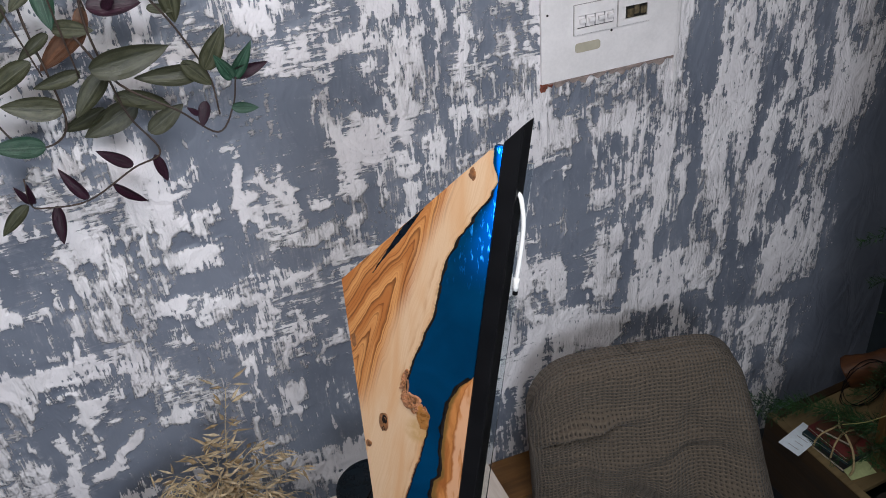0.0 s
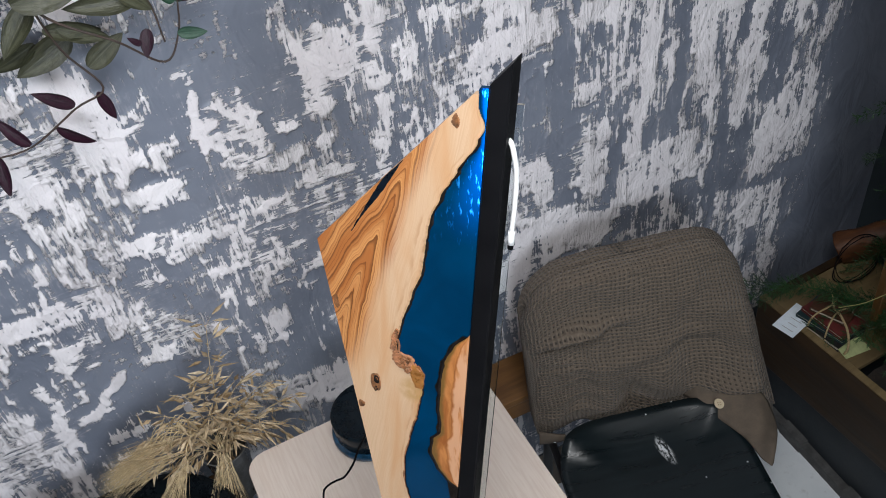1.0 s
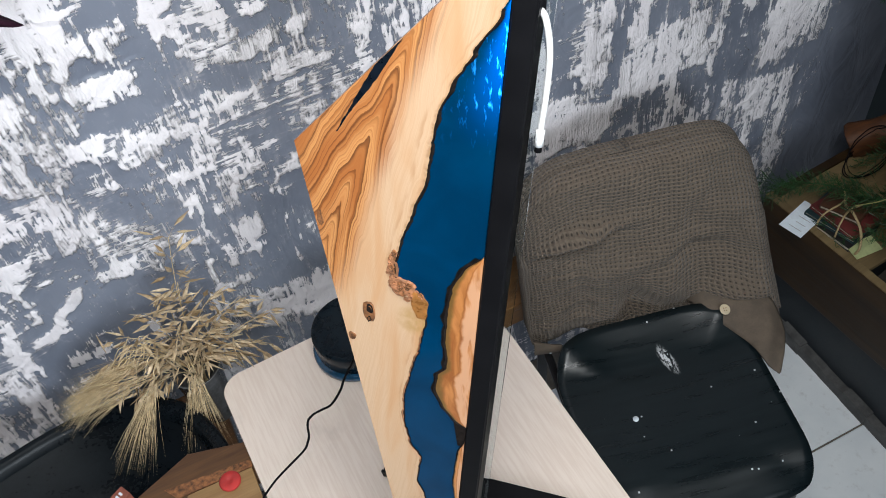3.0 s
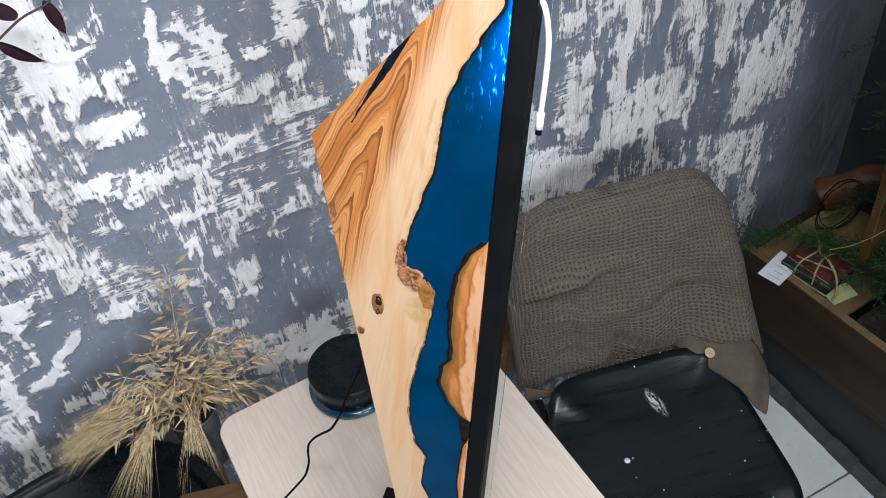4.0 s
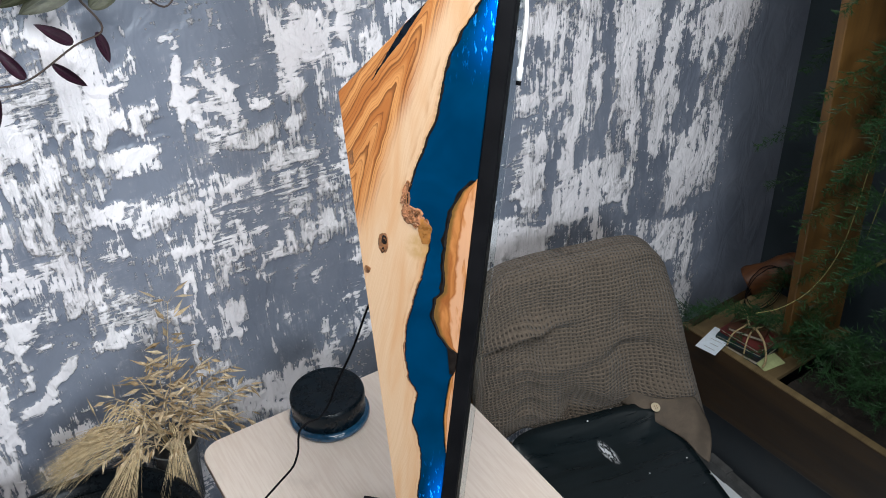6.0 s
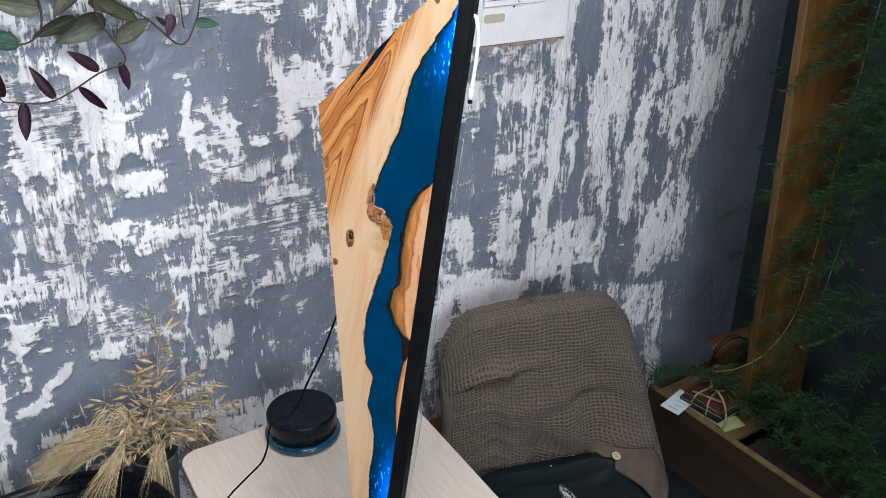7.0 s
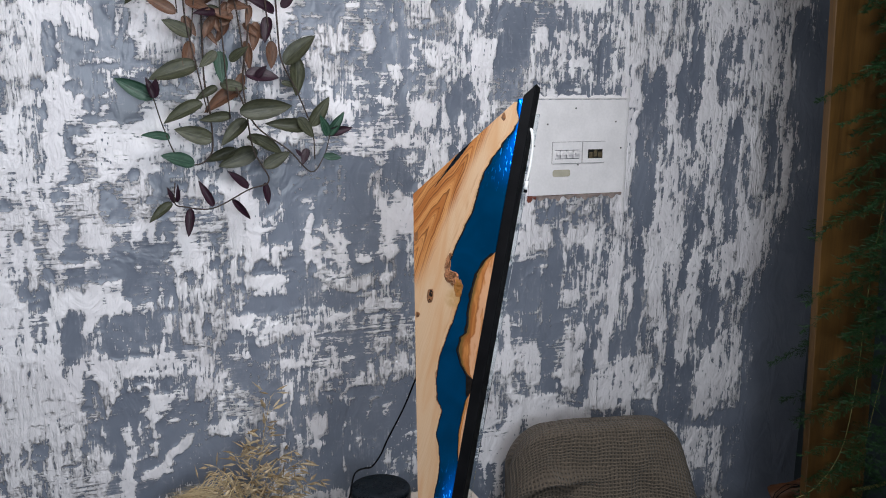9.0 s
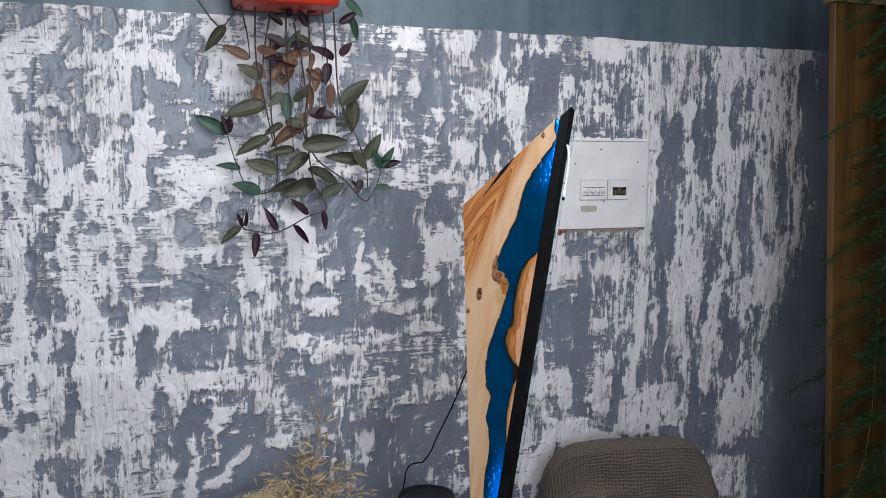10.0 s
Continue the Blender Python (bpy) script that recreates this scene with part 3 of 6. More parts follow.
BARE_WEST_HIGH_MORE = [(-0.67, 1.445, 0.014, 0.02), (-0.701, 1.394, 0.008, 0.046), (-0.688, 1.274, 0.017, 0.05), (-0.71, 1.335, 0.009, 0.024), (-0.566, 1.395, 0.011, 0.019), (-0.529, 1.265, 0.02, 0.027), (-0.552, 1.3, 0.009, 0.027), (-0.502, 1.325, 0.01, 0.016),
    (-0.368, 1.484, 0.018, 0.025), (-0.352, 1.443, 0.016, 0.025), (-0.314, 1.531, 0.013, 0.014), (-0.419, 1.314, 0.053, 0.019), (-0.36, 1.311, 0.029, 0.033), (-0.443, 1.363, 0.023, 0.019), (-0.292, 1.314, 0.049, 0.073), (-0.265, 1.496, 0.02, 0.035),
    (-0.226, 1.53, 0.035, 0.028), (-0.263, 1.398, 0.016, 0.042), (-0.044, 1.302, 0.022, 0.018)]
BARE_WEST_LOW = [(-0.631, 1.204, 0.012, 0.04), (-0.716, 1.183, 0.01, 0.013), (-0.719, 1.103, 0.011, 0.027), (-0.774, 1.108, 0.007, 0.033), (-0.725, 1.036, 0.011, 0.011), (-0.78, 1.008, 0.011, 0.009), (-0.629, 1.081, 0.017, 0.034), (-0.637, 1.02, 0.011, 0.038),
    (-0.553, 0.909, 0.018, 0.031), (-0.459, 1.177, 0.018, 0.053), (-0.316, 1.167, 0.086, 0.051), (-0.325, 1.053, 0.033, 0.007), (-0.442, 1.036, 0.011, 0.059), (-0.419, 1.005, 0.008, 0.057), (-0.347, 0.99, 0.041, 0.043), (-0.376, 0.914, 0.03, 0.072),
    (-0.253, 0.87, 0.108, 0.096), (-0.223, 0.948, 0.057, 0.044), (-0.001, 1.211, 0.091, 0.018), (-0.127, 0.807, 0.065, 0.048), (-0.333, 0.778, 0.027, 0.038)]
BARE_MIDDLE_HIGH = [(0.109, 1.888, 0.049, 0.036), (0.279, 1.91, 0.022, 0.058), (0.258, 1.8, 0.032, 0.062), (0.051, 1.722, 0.03, 0.029), (0.311, 1.749, 0.013, 0.104), (0.432, 1.947, 0.025, 0.037), (0.482, 1.957, 0.012, 0.045), (0.595, 1.871, 0.056, 0.064),
    (0.639, 1.849, 0.021, 0.077), (0.579, 1.778, 0.035, 0.046), (0.593, 1.971, 0.014, 0.023), (0.402, 1.69, 0.02, 0.046), (0.46, 1.706, 0.017, 0.046), (0.153, 1.481, 0.076, 0.077), (0.017, 1.498, 0.063, 0.044), (0.046, 1.409, 0.039, 0.062),
    (0.248, 1.509, 0.084, 0.036), (0.2, 1.359, 0.042, 0.061), (0.038, 1.291, 0.023, 0.045), (0.224, 1.281, 0.04, 0.018), (0.076, 1.281, 0.012, 0.027), (0.301, 1.308, 0.015, 0.034)]
BARE_MIDDLE_LOW = [(0.153, 1.209, 0.051, 0.027), (0.68, 1.192, 0.09, 0.074), (0.701, 1.088, 0.079, 0.042), (0.726, 0.972, 0.023, 0.081), (0.735, 0.90, 0.040, 0.022), (0.221, 0.892, 0.127, 0.079), (0.184, 0.759, 0.12, 0.044), (0.012, 0.955, 0.034, 0.034)]
BARE_EAST_HIGH = [(1.019, 1.564, 0.034, 0.2), (1.157, 1.75, 0.025, 0.184), (1.128, 1.716, 0.031, 0.067), (1.304, 1.536, 0.026, 0.104), (1.516, 1.879, 0.023, 0.07), (1.313, 1.36, 0.031, 0.071), (1.003, 1.311, 0.016, 0.077)]
BARE_EAST_LOW = [(0.859, 0.943, 0.014, 0.103), (1.001, 1.087, 0.018, 0.104), (1.166, 0.833, 0.054, 0.091), (1.274, 1.049, 0.039, 0.09), (1.344, 0.73, 0.138, 0.026), (1.169, 1.234, 0.015, 0.105)]
WORN_WEST_HIGH = [(-0.389, 1.959, 0.065, 0.023), (-0.364, 1.913, 0.052, 0.016), (-0.731, 1.803, 0.014, 0.031), (-0.631, 1.691, 0.012, 0.032), (-0.565, 1.692, 0.012, 0.039), (-0.223, 1.717, 0.055, 0.022), (-0.429, 1.627, 0.026, 0.016), (-0.689, 1.549, 0.024, 0.032),
    (-0.574, 1.594, 0.015, 0.026), (-0.589, 1.515, 0.007, 0.026), (-0.673, 1.364, 0.022, 0.039), (-0.656, 1.497, 0.017, 0.021), (-0.656, 1.339, 0.01, 0.053), (-0.372, 1.353, 0.033, 0.011), (-0.203, 1.289, 0.028, 0.017), (-0.171, 1.544, 0.028, 0.021),
    (-0.152, 1.358, 0.014, 0.043)]
WORN_WEST_LOW = [(-0.65, 1.165, 0.024, 0.038), (-0.43, 1.147, 0.013, 0.028), (-0.768, 1.067, 0.009, 0.033), (-0.66, 0.906, 0.05, 0.03), (-0.637, 0.861, 0.028, 0.028), (-0.436, 0.921, 0.02, 0.04), (-0.248, 0.994, 0.04, 0.055), (-0.163, 1.156, 0.017, 0.044)]
WORN_MIDDLE_HIGH = [(0.116, 1.96, 0.033, 0.035), (0.2, 1.9, 0.063, 0.02), (0.24, 1.73, 0.04, 0.03), (0.154, 1.709, 0.054, 0.022), (0.392, 1.886, 0.033, 0.022), (0.563, 1.72, 0.035, 0.028), (0.503, 1.645, 0.017, 0.046), (0.427, 1.672, 0.02, 0.046),
    (0.169, 1.96, 0.015, 0.029), (0.224, 1.629, 0.048, 0.027), (0.056, 1.872, 0.015, 0.042), (0.335, 1.26, 0.023, 0.093), (0.684, 1.835, 0.027, 0.062)]
WORN_MIDDLE_LOW = [(0.024, 1.012, 0.042, 0.026), (-0.069, 1.042, 0.019, 0.032), (0.265, 1.241, 0.033, 0.039)]
WORN_EAST_HIGH = [(0.755, 1.885, 0.111, 0.028), (0.831, 1.821, 0.076, 0.024), (1, 1.911, 0.016, 0.049), (1.27, 1.786, 0.038, 0.102), (1.467, 1.561, 0.032, 0.142), (1.566, 1.615, 0.051, 0.284), (1.225, 1.407, 0.025, 0.07)]
WORN_EAST_LOW = [(0.823, 1.116, 0.035, 0.037), (1.236, 1.159, 0.022, 0.071), (1.6, 1.062, 0.072, 0.335), (1.42, 1.001, 0.018, 0.111)]
SKIMMED_WEST_HIGH = [(-0.518, 1.81, 0.05, 0.032), (-0.261, 1.819, 0.034, 0.034), (-0.547, 1.666, 0.037, 0.052)]
SKIMMED_WEST_LOW = [(-0.219, 1.189, 0.051, 0.02), (-0.221, 1.084, 0.071, 0.017), (-0.151, 0.959, 0.023, 0.037), (-0.263, 0.746, 0.042, 0.025)]
SKIMMED_MIDDLE_HIGH = [(0.154, 1.826, 0.031, 0.017), (0.108, 1.788, 0.03, 0.052), (0.451, 1.775, 0.034, 0.039), (0.442, 1.843, 0.042, 0.015), (0.311, 1.86, 0.032, 0.018), (0.279, 1.76, 0.019, 0.015), (0.169, 1.761, 0.047, 0.015), (0.153, 1.274, 0.032, 0.018),
    (0.265, 1.356, 0.023, 0.031), (0.312, 1.596, 0.056, 0.021)]
SKIMMED_MIDDLE_LOW = [(0.273, 1.201, 0.033, 0.023), (0.364, 1.211, 0.013, 0.031), (0.604, 0.891, 0.022, 0.067), (0.058, 0.842, 0.034, 0.030), (0.105, 0.690, 0.121, 0.016)]
SKIMMED_EAST_HIGH = [(1.102, 1.614, 0.016, 0.076), (1.138, 1.478, 0.029, 0.103), (1.365, 1.823, 0.039, 0.103), (1.349, 1.492, 0.02, 0.105), (1.414, 1.72, 0.04, 0.07), (1.471, 1.878, 0.031, 0.087), (0.768, 1.771, 0.065, 0.035), (0.89, 1.742, 0.048, 0.019),
    (0.866, 1.283, 0.019, 0.101), (1.273, 1.299, 0.017, 0.106)]
SKIMMED_EAST_LOW = [(1.109, 1.193, 0.042, 0.039), (1.36, 0.868, 0.045, 0.093), (1.478, 0.978, 0.032, 0.149), (0.986, 1.209, 0.012, 0.103), (1.097, 0.974, 0.029, 0.089), (1.393, 0.649, 0.116, 0.068), (0.825, 1.035, 0.035, 0.034), (1.049, 1.136, 0.016, 0.087),
    (1.386, 0.5, 0.068, 0.074)]
LAID_WEST_HIGH = [(-0.52, 1.751, 0.05, 0.012), (-0.729, 1.702, 0.021, 0.075), (-0.479, 1.876, 0.076, 0.016), (-0.415, 1.437, 0.031, 0.068), (-0.433, 1.252, 0.073, 0.03), (-0.038, 1.896, 0.065, 0.076), (-0.087, 1.399, 0.036, 0.129), (-0.022, 1.338, 0.045, 0.021),
    (-0.037, 1.265, 0.052, 0.016)]
LAID_WEST_LOW = [(-0.623, 1.244, 0.062, 0.021), (-0.543, 1.038, 0.093, 0.124), (-0.358, 1.09, 0.075, 0.024), (-0.358, 0.912, 0.011, 0.04), (-0.305, 0.906, 0.011, 0.047), (-0.365, 0.825, 0.016, 0.044), (-0.299, 1, 0.025, 0.02), (-0.145, 0.909, 0.032, 0.016),
    (-0.418, 0.847, 0.011, 0.043), (-0.367, 0.793, 0.014, 0.04)]
LAID_MIDDLE_HIGH = [(0.216, 1.951, 0.039, 0.026), (0.35, 1.951, 0.049, 0.026), (0.359, 1.899, 0.033, 0.015), (0.224, 1.835, 0.016, 0.036), (0.518, 1.799, 0.034, 0.053), (0.364, 1.664, 0.03, 0.027), (0.07, 1.401, 0.008, 0.056), (0.076, 1.331, 0.018, 0.03),
    (0.148, 1.331, 0.02, 0.033), (0.29, 1.414, 0.044, 0.043), (0.212, 1.305, 0.008, 0.015), (0.21, 1.251, 0.019, 0.015), (0.2, 1.599, 0.041, 0.015), (0.659, 1.328, 0.077, 0.033)]
LAID_MIDDLE_LOW = [(0.265, 1.248, 0.016, 0.015), (0.685, 0.976, 0.022, 0.054), (0.596, 0.8, 0.052, 0.101), (0.087, 0.888, 0.028, 0.029), (0.143, 0.611, 0.083, 0.026), (0.019, 0.77, 0.03, 0.011), (0.092, 0.634, 0.056, 0.032), (0.165, 0.655, 0.055, 0.030)]
LAID_EAST_HIGH = [(0.787, 1.957, 0.056, 0.022), (0.892, 1.986, 0.038, 0.019), (0.959, 1.974, 0.023, 0.032), (0.97, 1.828, 0.018, 0.097), (0.958, 1.564, 0.014, 0.182), (1.066, 1.987, 0.024, 0.033), (1.084, 1.79, 0.024, 0.02), (1.221, 1.802, 0.031, 0.16),
    (0.817, 1.335, 0.038, 0.033), (1.1, 1.307, 0.05, 0.104), (1.383, 1.277, 0.063, 0.09)]
LAID_EAST_LOW = [(0.827, 0.963, 0.049, 0.072), (0.784, 1.161, 0.019, 0.015), (0.932, 1.177, 0.02, 0.111), (0.909, 1.024, 0.02, 0.103), (0.928, 0.863, 0.077, 0.053), (1.017, 0.901, 0.094, 0.067), (1.2, 1.108, 0.024, 0.098), (1.272, 0.849, 0.024, 0.11),
    (0.78, 0.790, 0.090, 0.045), (0.70, 0.85, 0.06, 0.03)]
PATCHES = (
    (0.315, (BARE_WEST_HIGH, BARE_WEST_HIGH_MORE, BARE_WEST_LOW, BARE_MIDDLE_HIGH, BARE_MIDDLE_LOW, BARE_EAST_HIGH, BARE_EAST_LOW)),
    (0.44, (WORN_WEST_HIGH, WORN_WEST_LOW, WORN_MIDDLE_HIGH, WORN_MIDDLE_LOW, WORN_EAST_HIGH, WORN_EAST_LOW)),
    (0.57, (SKIMMED_WEST_HIGH, SKIMMED_WEST_LOW, SKIMMED_MIDDLE_HIGH, SKIMMED_MIDDLE_LOW, SKIMMED_EAST_HIGH, SKIMMED_EAST_LOW)),
    (0.685, (LAID_WEST_HIGH, LAID_WEST_LOW, LAID_MIDDLE_HIGH, LAID_MIDDLE_LOW, LAID_EAST_HIGH, LAID_EAST_LOW)))


def plaster_cover(x, z):
    """How thick the plaster lies, 0 to 1, stroke by stroke of the trowel."""
    rng = np.random.default_rng(5)
    # the trowel went up and down in some places, to and fro in others, and slanting in a few
    wx = x + 0.030 * (value_noise(x, z, 16, 51, 5, 0.62) - 0.5)
    wz = z + 0.030 * (value_noise(x, z, 16, 57, 5, 0.62) - 0.5)
    tall = value_noise(wx, wz * 0.10, 60, 61, 4, 0.62) - 0.5
    level = value_noise(wx * 0.13, wz, 55, 63, 4, 0.62) - 0.5
    slant = value_noise((wx + 0.8 * wz) * 0.15, wz - 0.8 * wx, 50, 67, 4, 0.62) - 0.5
    where = value_noise(x, z, 3.2, 71, 3)
    up = np.clip((where - 0.40) / 0.12, 0, 1)
    up = np.maximum(up, np.clip((x - 0.80) / 0.15, 0, 1))
    other = value_noise(x, z, 4.0, 77, 2)
    lean = np.clip((other - 0.52) / 0.1, 0, 1) * (1 - up)
    drag = tall * up + slant * lean + level * (1 - up - lean)
    west = np.clip((-0.10 - x - 0.28 * np.clip((1.02 - z) / 0.1, 0, 1)) / 0.10, 0, 1)
    level_of = 0.485 + 0.11 * west + 0.05 * np.clip((x - 0.9) / 0.1, 0, 1) - 0.10 * np.clip((0.95 - z) / 0.1, 0, 1) * (1 - west) * np.clip((0.45 - x) / 0.1, 0, 1) + 0.05 * np.clip((x - 0.3) / 0.1, 0, 1) * np.clip((z - 1.35) / 0.1, 0, 1)
    cover = level_of + 0.42 * (value_noise(wx, wz * 0.8, 11, 1, 6, 0.62) - 0.5)

    def stroke(cx, cz, hx, hz, turn, value, seed, strength=1.0):
        """One drag: streaks run along the longer side and end raggedly."""
        r = 1.5 * max(hx, hz) + 0.03
        i0, i1 = np.searchsorted(x[0], (cx - r, cx + r))
        j0, j1 = np.searchsorted(z[:, 0], (cz - r, cz + r))
        if i1 - i0 < 2 or j1 - j0 < 2:
            return
        px, pz = wx[j0:j1, i0:i1] - cx, wz[j0:j1, i0:i1] - cz
        c, s = math.cos(turn), math.sin(turn)
        a, b = px * c + pz * s, -px * s + pz * c
        if hz > hx:
            a, b, ha, hb = b, a, hz, hx
        else:
            ha, hb = hx, hz
        lanes = value_noise(b, 0 * b, 120, seed, 3, 0.6)
        ends = ha * (0.72 + 0.55 * lanes) + 0.02 * (value_noise(a, b, 40, seed + 3, 3) - 0.5)
        sides = hb * (1.0 + 0.5 * (value_noise(a, b, 26, seed + 9, 4, 0.6) - 0.5)) + 0.008 * (value_noise(a * 0.4, b, 60, seed + 15, 3, 0.6) - 0.5)
        inside = np.clip((ends - np.abs(a)) / min(0.026, ha) + 0.5, 0, 1) * np.clip((sides - np.abs(b)) / min(0.012, hb) + 0.5, 0, 1)
        part_of = cover[j0:j1, i0:i1]
        k = inside * strength
        part_of[:] = part_of * (1 - k) + value * k

    def scatter(count, sizes, up, seed0, pull):
        for k in range(count):
            cx, cz = rng.uniform(-1.1, 1.5), rng.uniform(0.35, 1.98)
            long, short = rng.uniform(*sizes[0]), rng.uniform(*sizes[1])
            tall = rng.random() < (0.95 if cx > 0.9 else up)
            west = 0.78 if cx < -0.35 else 0.50
            value = rng.uniform(0.56, 0.72) if rng.random() < west else rng.uniform(0.28, 0.44)
            stroke(cx, cz, short if tall else long, long if tall else short, rng.normal(0, 0.10) + (-0.10 if cx > 1.0 else 0), value, seed0 + 31 * k, pull)

    scatter(300, ((0.03, 0.10), (0.008, 0.03)), 0.58, 100, 0.6)
    rows = [(row, value) for value, lists in PATCHES for rows_of in lists for row in rows_of]
    rows.sort(key=lambda r: -r[0][2] * r[0][3])
    for k, ((cx, cz, hx, hz), value) in enumerate(rows):
        slope = -0.10 if cx > 0.85 and cz < 1.3 else -0.03 if cx > 0.85 else 0.06 * math.sin(k * 2.3)
        stroke(cx, cz, hx, hz, slope, value, 20000 + 47 * k, 0.94)
    # two slanting dabs low in the west
    stroke(-0.253, 0.877, 0.040, 0.012, 0.70, 0.74, 31, 1.0)
    stroke(-0.303, 0.824, 0.044, 0.014, 0.42, 0.74, 37, 1.0)
    scatter(520, ((0.015, 0.05), (0.003, 0.012)), 0.6, 40000, 0.5)
    scatter(2000, ((0.006, 0.035), (0.0018, 0.006)), 0.7, 80000, 0.55)
    edge = 1.0 - 0.5 * np.clip(np.abs(cover - 0.49) / 0.17, 0, 1)
    grit = value_noise(wx, wz * 0.6, 70, 91, 4, 0.68) - 0.5
    cover = cover + (0.52 * drag + 0.42 * grit) * edge
    # the east end keeps a bare strip, widened low down to paint in the corner's shade
    cover = cover - 0.55 * np.clip((x - 1.53 + 0.17 * np.clip((1.45 - z) / 0.4, 0, 1) + 0.16 * (value_noise(x, z * 0.35, 12, 71, 4, 0.6) - 0.5)) / 0.14, 0, 1)
    return cover


def plaster_layer():
    """The coat of plaster: a fine sheet, raised where the plaster lies thick, with a wavering top edge."""
    xs = np.concatenate([[WEST_X], np.arange(-1.1, EAST_X, 0.0036), [EAST_X]])
    zs = np.concatenate([[0.0], np.arange(0.32, 1.9801, 0.0036), [1.984]])
    x, z = np.meshgrid(xs, zs)
    cover = plaster_cover(x, z)
    top = 0.005 * (value_noise(x, 0 * x, 9, 3, 4) - 0.5) * 2
    rise = np.clip((cover - 0.36) / 0.25, 0, 1)
    y = WALL_Y + 0.0015 - 0.0026 * rise * (0.6 + 0.8 * value_noise(x, z, 45, 8, 3))
    co = np.stack([x, y, z + top * (z > 1.975)], -1).reshape(-1, 3)
    nx, nz = len(xs), len(zs)
    edge = co[-nx:].copy()
    edge[:, 1] = WALL_Y + 0.008
    co = np.concatenate([co, edge])
    i = (np.arange(nz)[:, None] * nx + np.arange(nx - 1)[None]).ravel()
    quads = np.stack([i, i + 1, i + 1 + nx, i + nx], -1)
    me = bpy.data.meshes.new("wall_plaster")
    me.from_pydata(co.tolist(), [], quads.tolist())
    layer = me.attributes.new("cover", "FLOAT", "POINT")
    layer.data.foreach_set("value", np.concatenate([cover.ravel(), cover[-1]]))
    me.polygons.foreach_set("use_smooth", [True] * len(me.polygons))
    me.materials.append(M_PLASTER)
    return new("wall_plaster", me)


tagged(plaster_layer(), "white plaster scraped unevenly over blue-grey paint", "wall plaster", kind="structure")

# the ledge along the east wall that carries the planter
tagged(part("ledge", box(1.285, EAST_X, SOUTH_Y, WALL_Y, 0, 0.24, 0.006), M_LEDGE), "low dark grey ledge under the planter", "ledge", kind="structure")
skirt = bmesh.new()
for i in range(24):
    y = -0.6 + i * 0.078
    box(1.262 + 0.006 * noise.noise((y * 9, 1, 0)), 1.285, y, y + 0.078, 0, 0.035 + 0.016 * noise.noise((y * 14, 0, 0)), bm=skirt)
tagged(part("baseboard", skirt, M_SKIRT), "crumbling stained skirting along the ledge", "baseboard", kind="structure")


# ---- work table ----
def work_table():
    t = thing("work_table", pose(-0.071, 1.176, 0, 0, 0, 2.2), "small table with pale ash laminate top and rounded corners", "table")
    part("tabletop", prism(rounded(0, 0.482, -0.80, 0, 0.035), 0.738, 0.758, 0.002), M_LAMINATE, t)
    part("edge_band", prism(rounded(-0.001, 0.483, -0.801, 0.001, 0.036), 0.739, 0.7555), M_EDGEBAND, t)
    for x in (0.05, 0.43):
        for y in (-0.75, -0.05):
            part("leg", tube([(x, y, 0.738), (x, y, 0.0)], 0.016, 12, 1), M_TUBE, t, smooth=False)
    return t


work_table()

# ---- resin panel lamp ----
SLOPE_L, SLOPE_B = -0.118, 0.088
BASE = 0.657
PANEL = Matrix(((0.74138, 0.15551, -0.65282, 0.1581), (-0.67109, 0.17179, -0.7212, 0.709), (0.0, 0.97278, 0.23172, 1.3971), (0, 0, 0, 1))) @ Matrix.Translation((0, -BASE, 0))
LIVE = [(0.330, 0.100), (0.312, 0.099), (0.296, 0.105), (0.28, 0.098), (0.25, 0.078), (0.222, 0.061), (0.198, 0.050), (0.185, 0.0465), (0.165, 0.043), (0.137, 0.038), (0.105, 0.025), (0.07, 0.012),
        (0.045, 0.004), (0.030, 0.004), (0.020, 0.010), (0.014, 0.029), (0.005, 0.0335), (-0.012, 0.031), (-0.045, 0.024), (-0.09, 0.011), (-0.12, 0.003), (-0.156, 0.0005),
        (-0.19, 0.005), (-0.213, 0.0165), (-0.228, 0.013), (-0.253, 0.0095), (-0.272, 0.0165), (-0.30, 0.021), (-0.32, 0.021), (-0.36, 0.0165), (-0.42, 0.0185), (-0.5, 0.022), (-0.62, 0.022)]
AMBER_A = [(0.068, 0.085), (0.05, 0.068), (0.03, 0.0575), (0.0, 0.052), (-0.04, 0.0485), (-0.058, 0.0500), (-0.072, 0.0485), (-0.083, 0.0395), (-0.1035, 0.0365), (-0.125, 0.0435), (-0.142, 0.0545), (-0.150, 0.066)]
AMBER_B = [(-0.172, 0.0645), (-0.19, 0.057), (-0.215, 0.0535), (-0.243, 0.0505), (-0.265, 0.0515), (-0.292, 0.0535)]


def bar_in(v):
    return 0.0795 + SLOPE_B * v


def left_of(v):
    low = -0.056 + SLOPE_L * v
    return max(low, -0.074 + (v - 0.158) * 1.01)


def live(v):
    rough = 0.0011 * noise.noise((v * 160, 3, 0)) + 0.0008 * noise.noise((v * 420, 9, 0))
    return min(curve_at(LIVE, v) + rough, bar_in(v) - 0.0006)


def amber(rows):
    return lambda v: min(curve_at(rows, v) + 0.0008 * noise.noise((v * 200, 5, 1)), bar_in(v))


